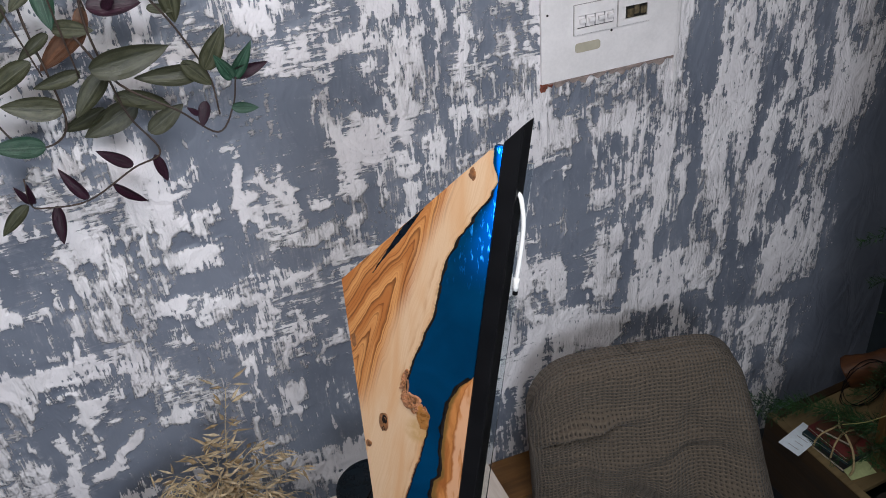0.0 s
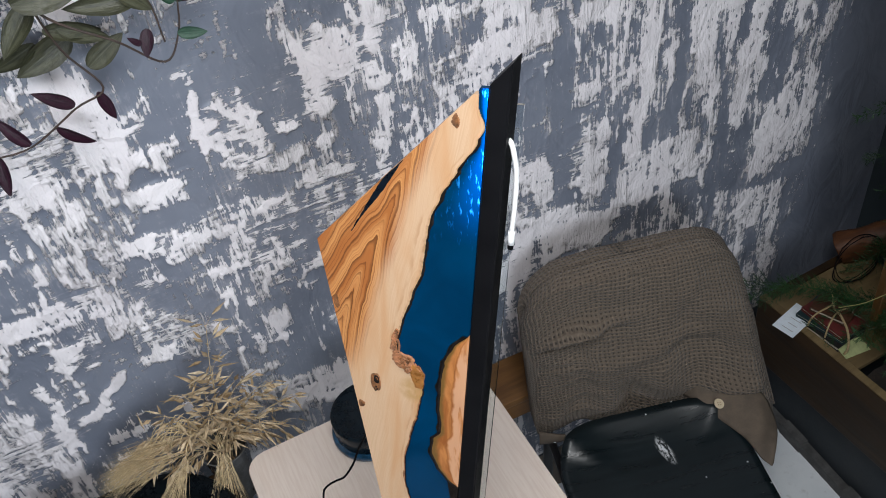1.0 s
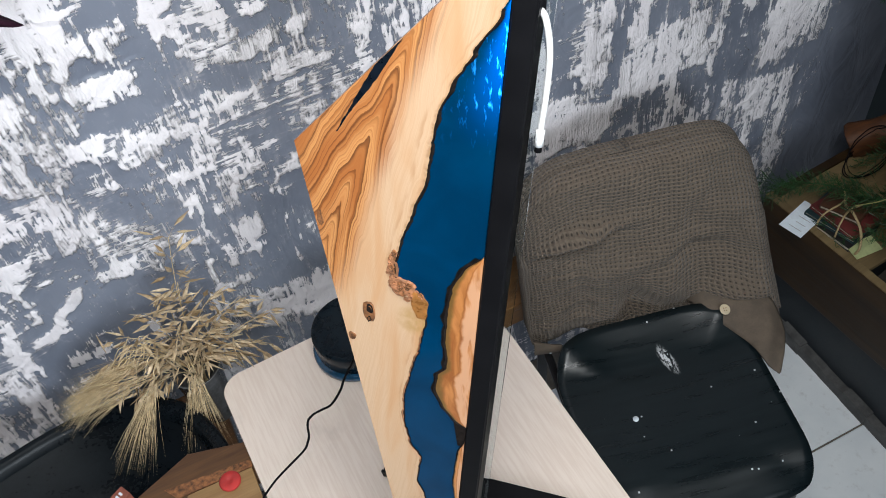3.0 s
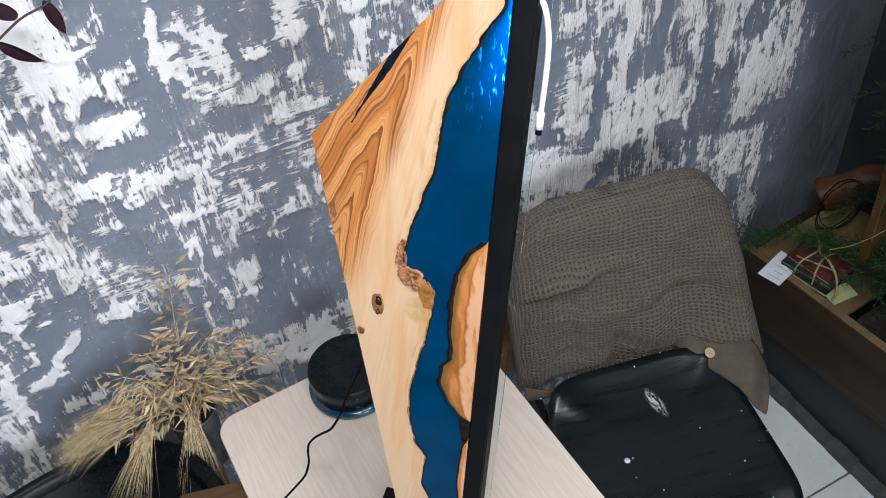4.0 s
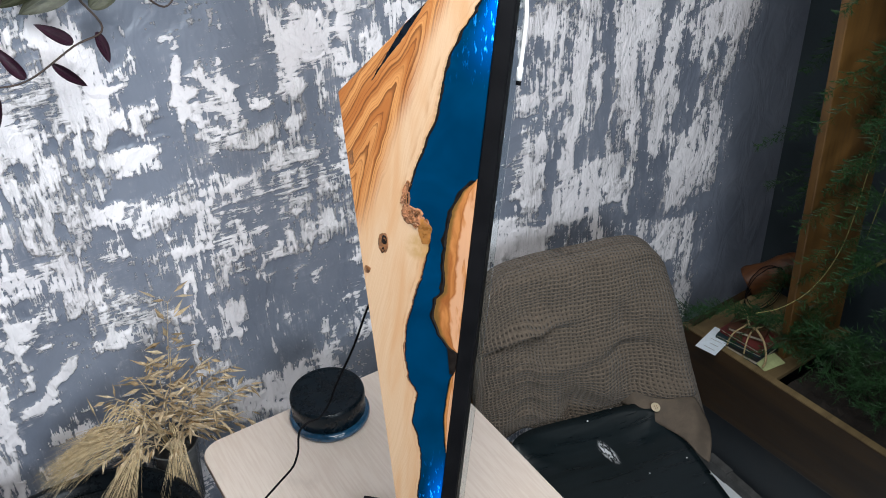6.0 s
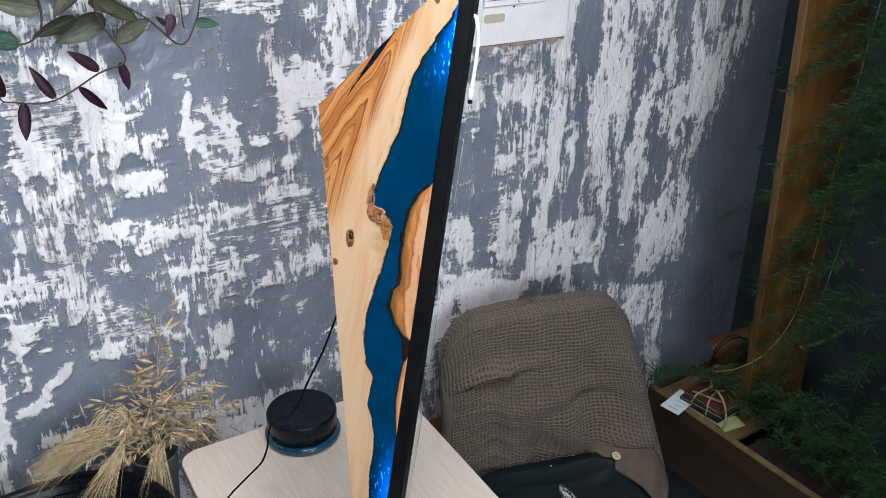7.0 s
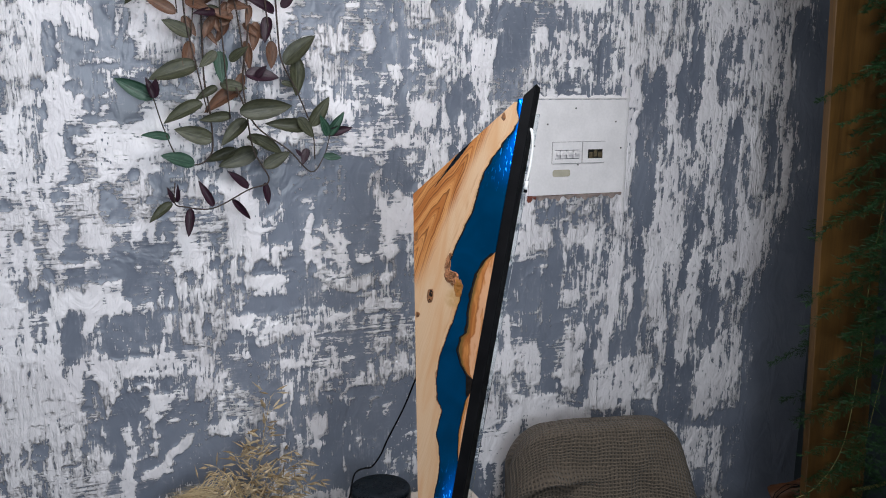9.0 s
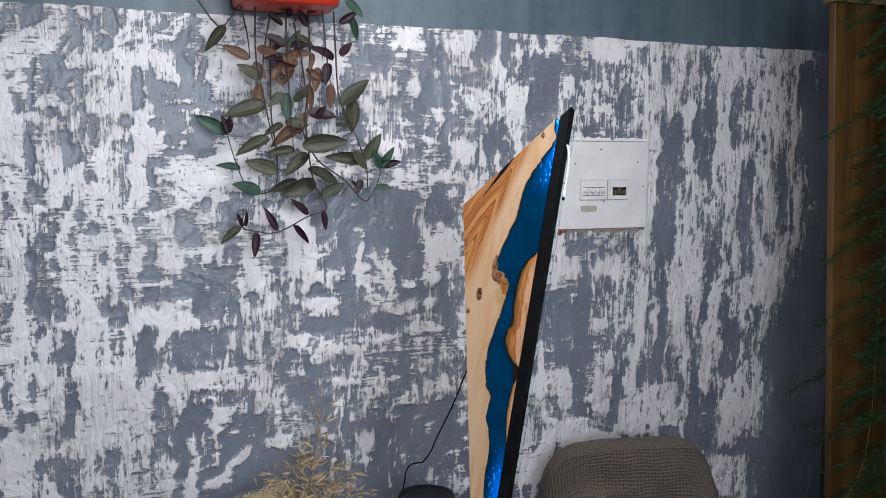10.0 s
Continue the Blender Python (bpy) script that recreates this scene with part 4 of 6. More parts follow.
def slab_piece(name, lo, hi, v0, v1, z0, z1, material, parent, label="", cols=10, step=0.0025, edge=None):
    """A slab between two running edges lo(v) and hi(v), with its grain laid on as coordinates."""
    bm = bmesh.new()
    grain, rim = bm.loops.layers.uv.new("grain"), bm.loops.layers.uv.new("edge")
    n = max(2, int(abs(v1 - v0) / step))
    front, back = [], []
    for i in range(n + 1):
        v = v0 + (v1 - v0) * i / n
        a, b = lo(v), max(hi(v), lo(v) + 1e-4)
        xs = [a + (b - a) * k / cols for k in range(cols + 1)]
        front.append([bm.verts.new((x, v + BASE, z1)) for x in xs])
        back.append([bm.verts.new((x, v + BASE, z0)) for x in (xs[0], xs[-1])])
    for i in range(n):
        for k in range(cols):
            f = bm.faces.new((front[i][k], front[i][k + 1], front[i + 1][k + 1], front[i + 1][k]))
            for loop, (ii, kk) in zip(f.loops, ((i, k), (i, k + 1), (i + 1, k + 1), (i + 1, k))):
                loop[grain].uv = (loop.vert.co.x, loop.vert.co.y - BASE)
                loop[rim].uv = (kk / cols, ii / n)
        for f in ((front[i][0], front[i + 1][0], back[i + 1][0], back[i][0]), (front[i][-1], back[i][-1], back[i + 1][-1], front[i + 1][-1]), (back[i][0], back[i + 1][0], back[i + 1][1], back[i][1])):
            f = bm.faces.new(f)
            for loop in f.loops:
                loop[grain].uv = (loop.vert.co.x, loop.vert.co.y - BASE)
                loop[rim].uv = (0.5, i / n)
    for i in (0, n):
        bm.faces.new((*front[i], back[i][1], back[i][0]))
    return part(name, bm, material, parent, label)


def bark_strip(name, run, v0, v1, width, parent, material, side=1, proud=0.0012):
    """A ragged dark line of bark along a live edge."""
    bm = bmesh.new()
    rows = []
    n = int(abs(v1 - v0) / 0.002)
    for i in range(n + 1):
        v = v0 + (v1 - v0) * i / n
        w = width * (0.55 + 0.6 * max(0, noise.noise((v * 70, 2, side)) + 0.4))
        a = run(v) - 0.0004 * side
        rows.append([bm.verts.new((a, v + BASE, 0.0)), bm.verts.new((a + side * w * 0.5, v + BASE, proud)), bm.verts.new((a + side * w, v + BASE, 0.0))])
    for a, b in zip(rows, rows[1:]):
        for k in range(2):
            bm.faces.new((a[k], a[k + 1], b[k + 1], b[k]))
    return part(name, bm, material, parent)


def blob(cx, cy, rx, ry, z0, z1, seed, sides=22, rough=0.25):
    """A low irregular mound with a sunken middle, for knots."""
    bm = bmesh.new()
    rings = []
    for s, z in ((1.0, z0), (0.86, z1), (0.62, z1 * 0.8), (0.4, z1 * 0.3)):
        rings.append([bm.verts.new((cx + rx * s * (1 + rough * noise.noise((math.cos(a) * 1.7, math.sin(a) * 1.7, seed))) * math.cos(a), cy + ry * s * (1 + rough * noise.noise((math.cos(a) * 1.7, math.sin(a) * 1.7, seed + 5))) * math.sin(a), z))
                      for a in (2 * math.pi * k / sides for k in range(sides))])
    for a, b in zip(rings, rings[1:]):
        for k in range(sides):
            bm.faces.new((a[k], a[(k + 1) % sides], b[(k + 1) % sides], b[k]))
    bm.faces.new(rings[-1])
    return bm


def panel_lamp():
    t = thing("panel_lamp", PANEL, "leaning lamp panel of olive wood and blue resin with black bar", "lamp")
    thick = -0.010
    slab_piece("olive_slab", left_of, live, 0.325, -0.61, thick, 0.0, M_OLIVE, t, "cream olive wood with brown figure and a live edge", 14)
    slab_piece("resin_river", live, lambda v: bar_in(v), 0.330, -0.61, thick, -0.0005, M_RESIN, t, "polished deep blue resin", 6)
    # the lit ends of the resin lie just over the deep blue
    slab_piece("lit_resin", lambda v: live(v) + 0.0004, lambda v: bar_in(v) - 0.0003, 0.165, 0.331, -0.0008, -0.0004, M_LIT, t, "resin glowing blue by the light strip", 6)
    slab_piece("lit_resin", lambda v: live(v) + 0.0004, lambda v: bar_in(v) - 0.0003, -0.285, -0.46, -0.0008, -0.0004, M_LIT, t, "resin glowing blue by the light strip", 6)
    slab_piece("amber_slab", amber(AMBER_A), bar_in, 0.068, -0.150, thick, 0.0008, M_AMBER, t, "amber-brown olive wood", 6)
    slab_piece("amber_slab", amber(AMBER_B), bar_in, -0.172, -0.292, thick, 0.0008, M_AMBER, t, "amber-brown olive wood", 6)
    bark_strip("bark_edge", live, 0.285, 0.03, 0.0034, t, M_BARK)
    bark_strip("bark_edge", live, -0.01, -0.6, 0.0018, t, M_BARK)
    bark_strip("bark_edge", live, -0.03, -0.22, 0.0026, t, M_CRUMB, -1)
    bark_strip("bark_edge", amber(AMBER_A), 0.066, -0.148, 0.0065, t, M_BARK, -1)
    bark_strip("bark_edge", amber(AMBER_B), -0.172, -0.29, 0.0018, t, M_BARK, -1)
    slab_piece("bark_fill", lambda v: 0.053 + 0.09 * (-0.140 - v) ** 1.0, bar_in, -0.138, -0.180, thick, 0.0004, M_BARK, t, "black bark between amber pieces", 4)
    # crumbling bark shelf, knots and the dark inlay on the top edge
    part("bark_shelf", blob(0.010, 0.020 + BASE, 0.013, 0.010, 0.0, 0.0016, 3, 26, 0.5), M_CRUMB, t)
    part("bark_shelf", blob(0.003, 0.040 + BASE, 0.004, 0.016, 0.0, 0.0013, 4, 22, 0.5), M_CRUMB, t)
    rng = random.Random(3)
    for k in range(26):
        s = k / 25
        h, v = 0.004 + 0.022 * max(0, s - 0.55) / 0.45 - 0.004 * rng.random(), 0.058 - 0.046 * s
        part("bark_crumb", blob(live(v) - 0.0035 * rng.random() - 0.001, v + BASE, rng.uniform(0.0012, 0.0035), rng.uniform(0.0015, 0.004), 0.0, rng.uniform(0.0006, 0.002), 30 + k, 9, 0.6), M_CRUMB if k % 3 else M_KNOT, t)
    slab_piece("amber_shelf", lambda v: 0.0175 + 0.35 * max(0, -v) + 0.0012 * noise.noise((v * 300, 1, 6)), lambda v: live(v) + 0.0002, 0.0165, -0.014, -0.002, 0.0007, M_SHELF, t, "translucent amber-brown bark edge", 5)
    for k in range(22):
        h, v = rng.uniform(-0.001, 0.019), rng.uniform(0.006, 0.027)
        part("bark_crumb", blob(h, v + BASE, rng.uniform(0.001, 0.003), rng.uniform(0.001, 0.003), 0.0006, rng.uniform(0.0018, 0.0032), 90 + k, 8, 0.7), (M_CRUMB, M_CRUMB, M_KNOT)[k % 3], t)
    part("knot_hole", blob(-0.0235, -0.013 + BASE, 0.0034, 0.0058, 0.0006, 0.0010, 21, 26, 0.35), M_BARK, t)
    part("knot_hole", blob(-0.0255, -0.026 + BASE, 0.0022, 0.003, 0.0006, 0.0010, 22, 26, 0.6), M_BARK, t)
    part("knot", blob(-0.025, -0.017 + BASE, 0.0066, 0.0125, 0.0, 0.0007, 8, 34, 0.22), M_KNOT, t)
    part("knot", blob(-0.045, -0.052 + BASE, 0.0040, 0.0052, 0.0, 0.0007, 11, 34, 0.22), M_KNOT, t)
    part("knot", blob(0.078, 0.299 + BASE, 0.004, 0.006, 0.0, 0.0006, 14, 34, 0.4), M_KNOT, t)
    part("knot", blob(-0.061, 0.083 + BASE, 0.003, 0.008, 0.0, 0.0006, 17, 34, 0.4), M_KNOT, t)
    slab_piece("resin_inlay", lambda v: max(left_of(v) + 0.0004, -0.034 + (v - 0.175) * 0.62 + 0.0012 * noise.noise((v * 150, 0, 2))), lambda v: -0.0325 + (v - 0.175) * 0.66 + 0.0045 * min(1, max(0, (v - 0.19) / 0.03)) + 0.0010 * noise.noise((v * 190, 4, 7)), 0.256, 0.172, -0.002, 0.0006, M_INLAY, t, "dark blue-black resin inlay", 3)
    # the black frame bar, cut along the top edge of the slab
    bar = bmesh.new()
    rows = []
    profile = ((0.0, -0.028), (0.0, 0.0015), (0.0015, 0.003), (0.0185, 0.003), (0.0205, 0.001), (0.0205, -0.028))
    for v in (-BASE, 0.345):
        rows.append([bar.verts.new((bar_in(v) + x, v + BASE + (x * 1.01 if v > 0 else 0) - (0.010 if v > 0 else 0), z)) for x, z in profile])
    for k in range(len(profile)):
        j = (k + 1) % len(profile)
        bar.faces.new((rows[0][k], rows[0][j], rows[1][j], rows[1][k]))
    bar.faces.new(rows[0])
    bar.faces.new(rows[1])
    part("frame_bar", bar, M_BAR, t, "black powder-coated bar")
    plate = bmesh.new()
    f = [plate.verts.new((bar_in(v) + x, v + BASE, z)) for z in (-0.0225, -0.0265) for v, x in ((-BASE, 0.012), (-BASE, 0.027), (0.31, 0.027), (0.31, 0.012))]
    for ids in ((0, 1, 2, 3), (7, 6, 5, 4), (0, 4, 5, 1), (1, 5, 6, 2), (2, 6, 7, 3), (3, 7, 4, 0)):
        plate.faces.new([f[i] for i in ids])
    back = part("acrylic_edge", plate, M_ACRYLIC, t, "clear acrylic back plate")
    cable = tube([(0.112, 0.279 + BASE, -0.022), (0.124, 0.281 + BASE, -0.010), (0.129, 0.272 + BASE, -0.006), (0.1315, 0.25 + BASE, -0.006), (0.130, 0.22 + BASE, -0.006), (0.127, 0.19 + BASE, -0.006)], 0.0025, 10, 6)
    part("power_lead", cable, M_WHITECABLE, t, "short white lead hanging from the bar", True)
    part("lead_end", tube([(0.1272, 0.192 + BASE, -0.006), (0.1262, 0.178 + BASE, -0.006)], 0.0035, 10, 3), M_WHITECABLE, t, "", True)
    part("lead_end", tube([(0.1262, 0.179 + BASE, -0.006), (0.1258, 0.173 + BASE, -0.006)], 0.0029, 10, 2), M_CABLE, t, "black tip", True)
    return t


panel_lamp()


def lamp_stand():
    """The rear foot: a flat bar across the table and two struts up to the back of the panel."""
    t = thing("lamp_stand", pose(0.2212, 0.7992, 0.758, 0, 0, -43.5), "black steel foot bar behind the lamp panel", "stand")
    part("foot_bar", box(-0.131, 0.185, -0.018, 0.018, 0.0, 0.012, 0.002), M_BAR, t)
    part("foot_lip", box(-0.131, 0.185, -0.0185, -0.0145, 0.012, 0.020, 0.001), M_BAR, t)
    part("strut", tube([(0.02, 0.0, 0.01), (0.02, -0.10, 0.36)], 0.006, 8, 1), M_BAR, t)
    return t


lamp_stand()


# ---- round speaker and its leads ----
def round_speaker():
    t = thing("round_speaker", pose(0.172, 1.125, 0.758), "round black table speaker with a glossy blue-black base ring", "speaker")
    part("base_ring", lathe([(0.060, 0.0), (0.074, 0.001), (0.077, 0.005), (0.0765, 0.012), (0.073, 0.016), (0.060, 0.016)], 56), M_PUCKRING, t, "glossy blue-black ring", True)
    part("body", lathe([(0.064, 0.014), (0.0695, 0.018), (0.0708, 0.054), (0.0702, 0.0585), (0.0680, 0.0618), (0.0645, 0.0625), (0.0630, 0.0612), (0.03, 0.0608), (0.002, 0.0608)], 56), M_PUCK, t, "", True)
    return t


round_speaker()
lamp_lead = tube([(0.200, 0.84, 1.27), (0.168, 0.862, 1.19), (0.142, 0.875, 1.115), (0.112, 0.888, 1.046), (0.099, 0.89, 1.016), (0.081, 0.89, 0.994), (0.067, 0.89, 0.9925), (0.055, 0.89, 0.991), (0.0455, 0.89, 0.984), (0.0405, 0.89, 0.969), (0.037, 0.89, 0.946), (0.031, 0.89, 0.929), (0.022, 0.89, 0.914), (-0.004, 0.89, 0.894), (-0.036, 0.89, 0.868), (-0.068, 0.885, 0.835), (-0.105, 0.88, 0.76), (-0.13, 0.875, 0.66), (-0.16, 0.86, 0.564), (-0.22, 0.85, 0.563)], 0.0017, 8, 6)
tagged(part("lamp_lead", lamp_lead, M_CABLE, smooth=True), "thin black cable hanging from the lamp panel past the table", "cable")


# ---- narrow shelf on the wall behind the chair ----
shelf = thing("wall_shelf", pose(0.62, 1.361, 0.412), "narrow brown varnished wooden shelf on the wall", "shelf")
part("board", box(-0.26, 0.20, -0.124, 0.0, 0.052, 0.072, 0.003), M_SHELFWOOD, shelf)
part("apron", box(-0.26, 0.20, -0.121, -0.103, 0.0, 0.050, 0.002), M_SHELFWOOD, shelf)
for x in (-0.23, 0.16):
    part("bracket", box(x, x + 0.02, -0.103, 0.0, 0.01, 0.0515, 0.002), M_SHELFWOOD, shelf)


# ---- chair with cardigan ----
CHAIR = pose(0.69, 0.875, 0, 0, 0, -13)


def sheet(fn, nu, nv, bm=None, uv=None, size=(1, 1)):
    """A grid of quads from fn(u, v)."""
    bm = bm or bmesh.new()
    layer = bm.loops.layers.uv.new(uv) if uv else None
    rows = [[bm.verts.new(fn(i / nu, j / nv)) for i in range(nu + 1)] for j in range(nv + 1)]
    # laid on by length: measured along the middle row and the middle column
    along, up = [0.0], [0.0]
    for i in range(nu):
        along.append(along[-1] + (rows[nv // 2][i + 1].co - rows[nv // 2][i].co).length)
    for j in range(nv):
        up.append(up[-1] + (rows[j + 1][nu // 2].co - rows[j][nu // 2].co).length)
    for j in range(nv):
        for i in range(nu):
            f = bm.faces.new((rows[j][i], rows[j][i + 1], rows[j + 1][i + 1], rows[j + 1][i]))
            if layer:
                for loop, (a, b) in zip(f.loops, ((i, j), (i + 1, j), (i + 1, j + 1), (i, j + 1))):
                    loop[layer].uv = (along[a], up[b]) if size is None else (a / nu * size[0], b / nv * size[1])
    return bm


def thicken(ob, depth, offset=-1.0):
    mod = ob.modifiers.new("thickness", "SOLIDIFY")
    mod.thickness, mod.offset = depth, offset
    return ob


def black_chair():
    t = thing("chair", CHAIR, "black lacquered plywood chair on steel legs, flecked with paint", "chair")

    def seat(u, v):
        x, y = (u - 0.5) * 2, (v - 0.5) * 2
        # a rounded square by squeezing the corners in
        e = 7.0 if y < 0 else 7.0 - 2.8 * min(1, y * 1.6)
        k = (abs(x) ** e + abs(y) ** e) ** (-1 / e) * max(abs(x), abs(y)) if abs(x) + abs(y) > 1e-6 else 1
        px, py = 0.01 + 0.208 * x * k, 0.213 * y * k
        z = 0.452 + 0.010 * x * x - 0.030 * max(0, -y - 0.62) ** 1.6 / 0.38 ** 1.6 + 0.034 * max(0, y - 0.50) ** 1.7 / 0.5 ** 1.7
        return px, py, z

    part_seat = part("seat", sheet(seat, 28, 28), M_SEAT, t, "black lacquered plywood seat with white flecks", True)
    thicken(part_seat, 0.011)
    part("paint_drop", lathe([(0.0065, 0.4625), (0.006, 0.4652), (0.001, 0.4656)], 18, 1, None, (-0.072, 0.0)), M_PAPER, t, "dried white paint drop", True)
    back = part("backrest", sheet(lambda u, v: ((u - 0.5) * 0.35, 0.284 + 0.05 * v + 0.02 * (1 - (2 * u - 1) ** 2), 0.62 + 0.19 * v), 16, 8), M_SEAT, t, "", True)
    thicken(back, 0.011)
    for s in (-1, 1):
        part("leg", tube([(s * 0.185, -0.17, 0.436), (s * 0.195, -0.185, 0.2), (s * 0.205, -0.205, 0.0)], 0.0115, 12, 4), M_TUBE, t, "black steel tube", True)
        part("leg", tube([(s * 0.180, 0.330, 0.80), (s * 0.182, 0.292, 0.56), (s * 0.19, 0.238, 0.43), (s * 0.20, 0.235, 0.2), (s * 0.205, 0.27, 0.0)], 0.0115, 12, 6), M_TUBE, t, "black steel tube", True)
        part("rail", tube([(s * 0.185, -0.17, 0.436), (s * 0.187, 0.225, 0.436)], 0.009, 10, 1), M_TUBE, t, "black steel tube", True)
        part("bracket", tube([(s * 0.186, 0.262, 0.475), (s * 0.188, 0.200, 0.455)], 0.004, 8, 2), M_TUBE, t, "", True)
        part("rivet", lathe([(0.0045, 0.0), (0.004, 0.003), (0.001, 0.0035)], 12, 1, None, (s * 0.186, 0.196)), M_PAPER, t, "pale rivet head").matrix_basis = pose(0, 0, 0.466)
        part("foot", lathe([(0.010, 0.0), (0.014, 0.0), (0.014, 0.02), (0.0117, 0.022)], 14, 1, None, (s * 0.205, -0.205)), M_CABLE, t)
    return t


black_chair()


def cardigan():
    t = thing("cardigan", CHAIR, "taupe waffle-knit cardigan draped over the chair back", "cardigan")

    def hem_of(x):
        return 0.458 + 0.034 * math.exp(-((x + 0.55) / 0.17) ** 2) + 0.010 * math.sin(x * 5) - 0.045 * math.exp(-((x - 0.15) / 0.4) ** 2) - 0.075 * max(0.0, x - 0.35) ** 1.3

    def crown_of(x):
        start = 0.66 if x > 0 else 0.50
        return 0.867 + 0.007 * x - 0.010 * x * x - (0.088 if x > 0 else 0.110) * (1 - math.sqrt(max(0, 1 - (max(0, abs(x) - start) / (1.005 - start)) ** 2))) + 0.006 * noise.noise((x * 2, 0, 1))

    def drape(u, v):
        # u goes round the chair back, from the middle of the rear to the front and on; v climbs to the crown
        a = 2 * math.pi * u - math.pi / 2
        c, d = math.cos(a + math.pi), math.sin(a + math.pi)
        x = math.copysign(abs(c) ** 0.42, c)
        w = min(1.0, v / 0.90)
        z = hem_of(x) + (crown_of(x) - 0.016 - hem_of(x)) * w
        roll = max(0.0, (v - 0.90) / 0.10)
        z += 0.016 * math.sin(roll * math.pi / 2)
        deep = 0.046 * math.cos(roll * math.pi / 2) * (1.0 + 0.35 * (1 - w))
        side = math.copysign(abs(d) ** 0.55, d)
        y = 0.272 + 0.062 * w + deep * side
        half = (0.245 if x > 0 else 0.231) + 0.085 * (1 - w) ** 0.8 * max(0.0, x)
        px = 0.014 + half * x * (1 - 0.05 * roll)
        if d < 0:
            front = min(1.0, abs(d) * 1.5) ** 0.7
            low = (1 - w) ** 1.1
            f = 0.0
            # deep crease low in the middle, the bulge beside it and the creases that run from it
            slip = x + 0.02 - 0.10 * w
            f += 0.058 * math.exp(-(slip / 0.034) ** 2) * math.exp(-((w - 0.14) / 0.17) ** 2)
            f -= 0.014 * math.exp(-((slip + 0.11) / 0.08) ** 2) * math.exp(-((w - 0.14) / 0.18) ** 2)
            f -= 0.036 * math.exp(-((slip - 0.20) / 0.14) ** 2) * math.exp(-((w - 0.28) / 0.28) ** 2)
            f += 0.030 * math.exp(-((slip - 0.12 + 0.3 * (w - 0.2)) / 0.04) ** 2) * math.exp(-((w - 0.22) / 0.14) ** 2)
            f += 0.040 * math.exp(-((w - 0.07 - 0.24 * (x - 0.35)) / 0.030) ** 2) * math.exp(-((x - 0.60) / 0.26) ** 2)
            f -= 0.024 * math.exp(-((w - 0.15 - 0.24 * (x - 0.35)) / 0.05) ** 2) * math.exp(-((x - 0.62) / 0.28) ** 2)
            f -= 0.011 * math.exp(-((w - 0.50 - 0.06 * math.sin(x * 3)) / 0.05) ** 2) * math.exp(-((x - 0.20) / 0.55) ** 2)
            f += 0.008 * math.exp(-((w - 0.43 - 0.06 * math.sin(x * 3)) / 0.035) ** 2) * math.exp(-((x - 0.30) / 0.40) ** 2)
            f += 0.034 * math.exp(-((w - 0.70 - 0.05 * x) / 0.020) ** 2) * math.exp(-((x + 0.55) / 0.25) ** 2)
            f -= 0.036 * math.exp(-((w - 0.745 - 0.05 * x) / 0.035) ** 2) * math.exp(-((x + 0.5) / 0.32) ** 2)
            for q in range(5):
                f -= 0.005 * math.exp(-((w - 0.16 - 0.085 * q - 0.05 * math.sin(x * 2 + q)) / 0.02) ** 2) * math.exp(-((x + 0.55) / 0.35) ** 2)
            f -= 0.085 * math.exp(-((x - 0.92) / 0.26) ** 2) * low
            f -= 0.015 * noise.noise((x * 2.2, w * 3.0, 2)) + 0.006 * noise.noise((x * 7, w * 8, 5))
            y += f * front * (1 - roll)
            # the lowest part hangs down behind the rear edge of the seat
            low_y = 0.224 - 0.10 * max(0.0, abs(px) - 0.15)
            k = min(1.0, max(0.0, (0.56 - z) / 0.08)) * min(1.0, max(0.0, (0.75 - x) / 0.25))
            y += k * k * (3 - 2 * k) * max(0.0, low_y - y)
            leg_y = 0.275 + 0.167 * (z - 0.56) if z > 0.56 else 0.225 + 0.385 * (z - 0.43)
            if abs(px) > 0.12:
                y = min(y, leg_y - 0.017 + 0.7 * max(0.0, z - 0.66))
        return px, y, z

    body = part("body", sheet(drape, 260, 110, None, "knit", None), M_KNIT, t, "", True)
    thicken(body, 0.004)

    def band(u, v):
        x = -0.97 + 0.24 * u
        z = hem_of(x) - 0.006 + (0.046 - 0.03 * u) * (1 - v)
        y = 0.196 + 0.03 * max(0, -x - 0.7) - 0.004 * math.sin(v * math.pi) + 0.05 * max(0, x + 0.6)
        return 0.014 + 0.240 * x, y, z

    thicken(part("hem", sheet(band, 40, 6, None, "knit", (0.003, 0.003)), M_KNITPLAIN, t, "plain rib hem", True), 0.005)

    inner = spline([(0.122, 0.224, 0.492), (0.164, 0.160, 0.486), (0.202, 0.100, 0.481), (0.217, 0.060, 0.474), (0.232, 0.034, 0.462), (0.244, 0.026, 0.446)], 8)
    outer = spline([(0.150, 0.218, 0.535), (0.226, 0.204, 0.530), (0.280, 0.172, 0.508), (0.296, 0.132, 0.480), (0.286, 0.090, 0.458), (0.266, 0.056, 0.444)], 8)

    def flap(u, v):
        # the button band that lies over the corner of the seat and hangs down its side
        k = min(len(inner) - 1, u * (len(inner) - 1))
        i = min(int(k), len(inner) - 2)
        a, b = inner[i].lerp(inner[i + 1], k - i), outer[i].lerp(outer[i + 1], k - i)
        p = a.lerp(b, v)
        swell = 0.010 * math.sin(v * math.pi) * (0.4 + 0.6 * math.sin(u * math.pi)) + 0.003 * math.sin(u * 14 + v * 3)
        return p + Vector((0.3, -0.6, 0.75)) * swell

    thicken(part("button_band", sheet(flap, 28, 14, None, "knit", (0.003, 0.003)), M_KNITPLAIN, t, "folded plain button band", True), 0.005)
    button = bmesh.new()
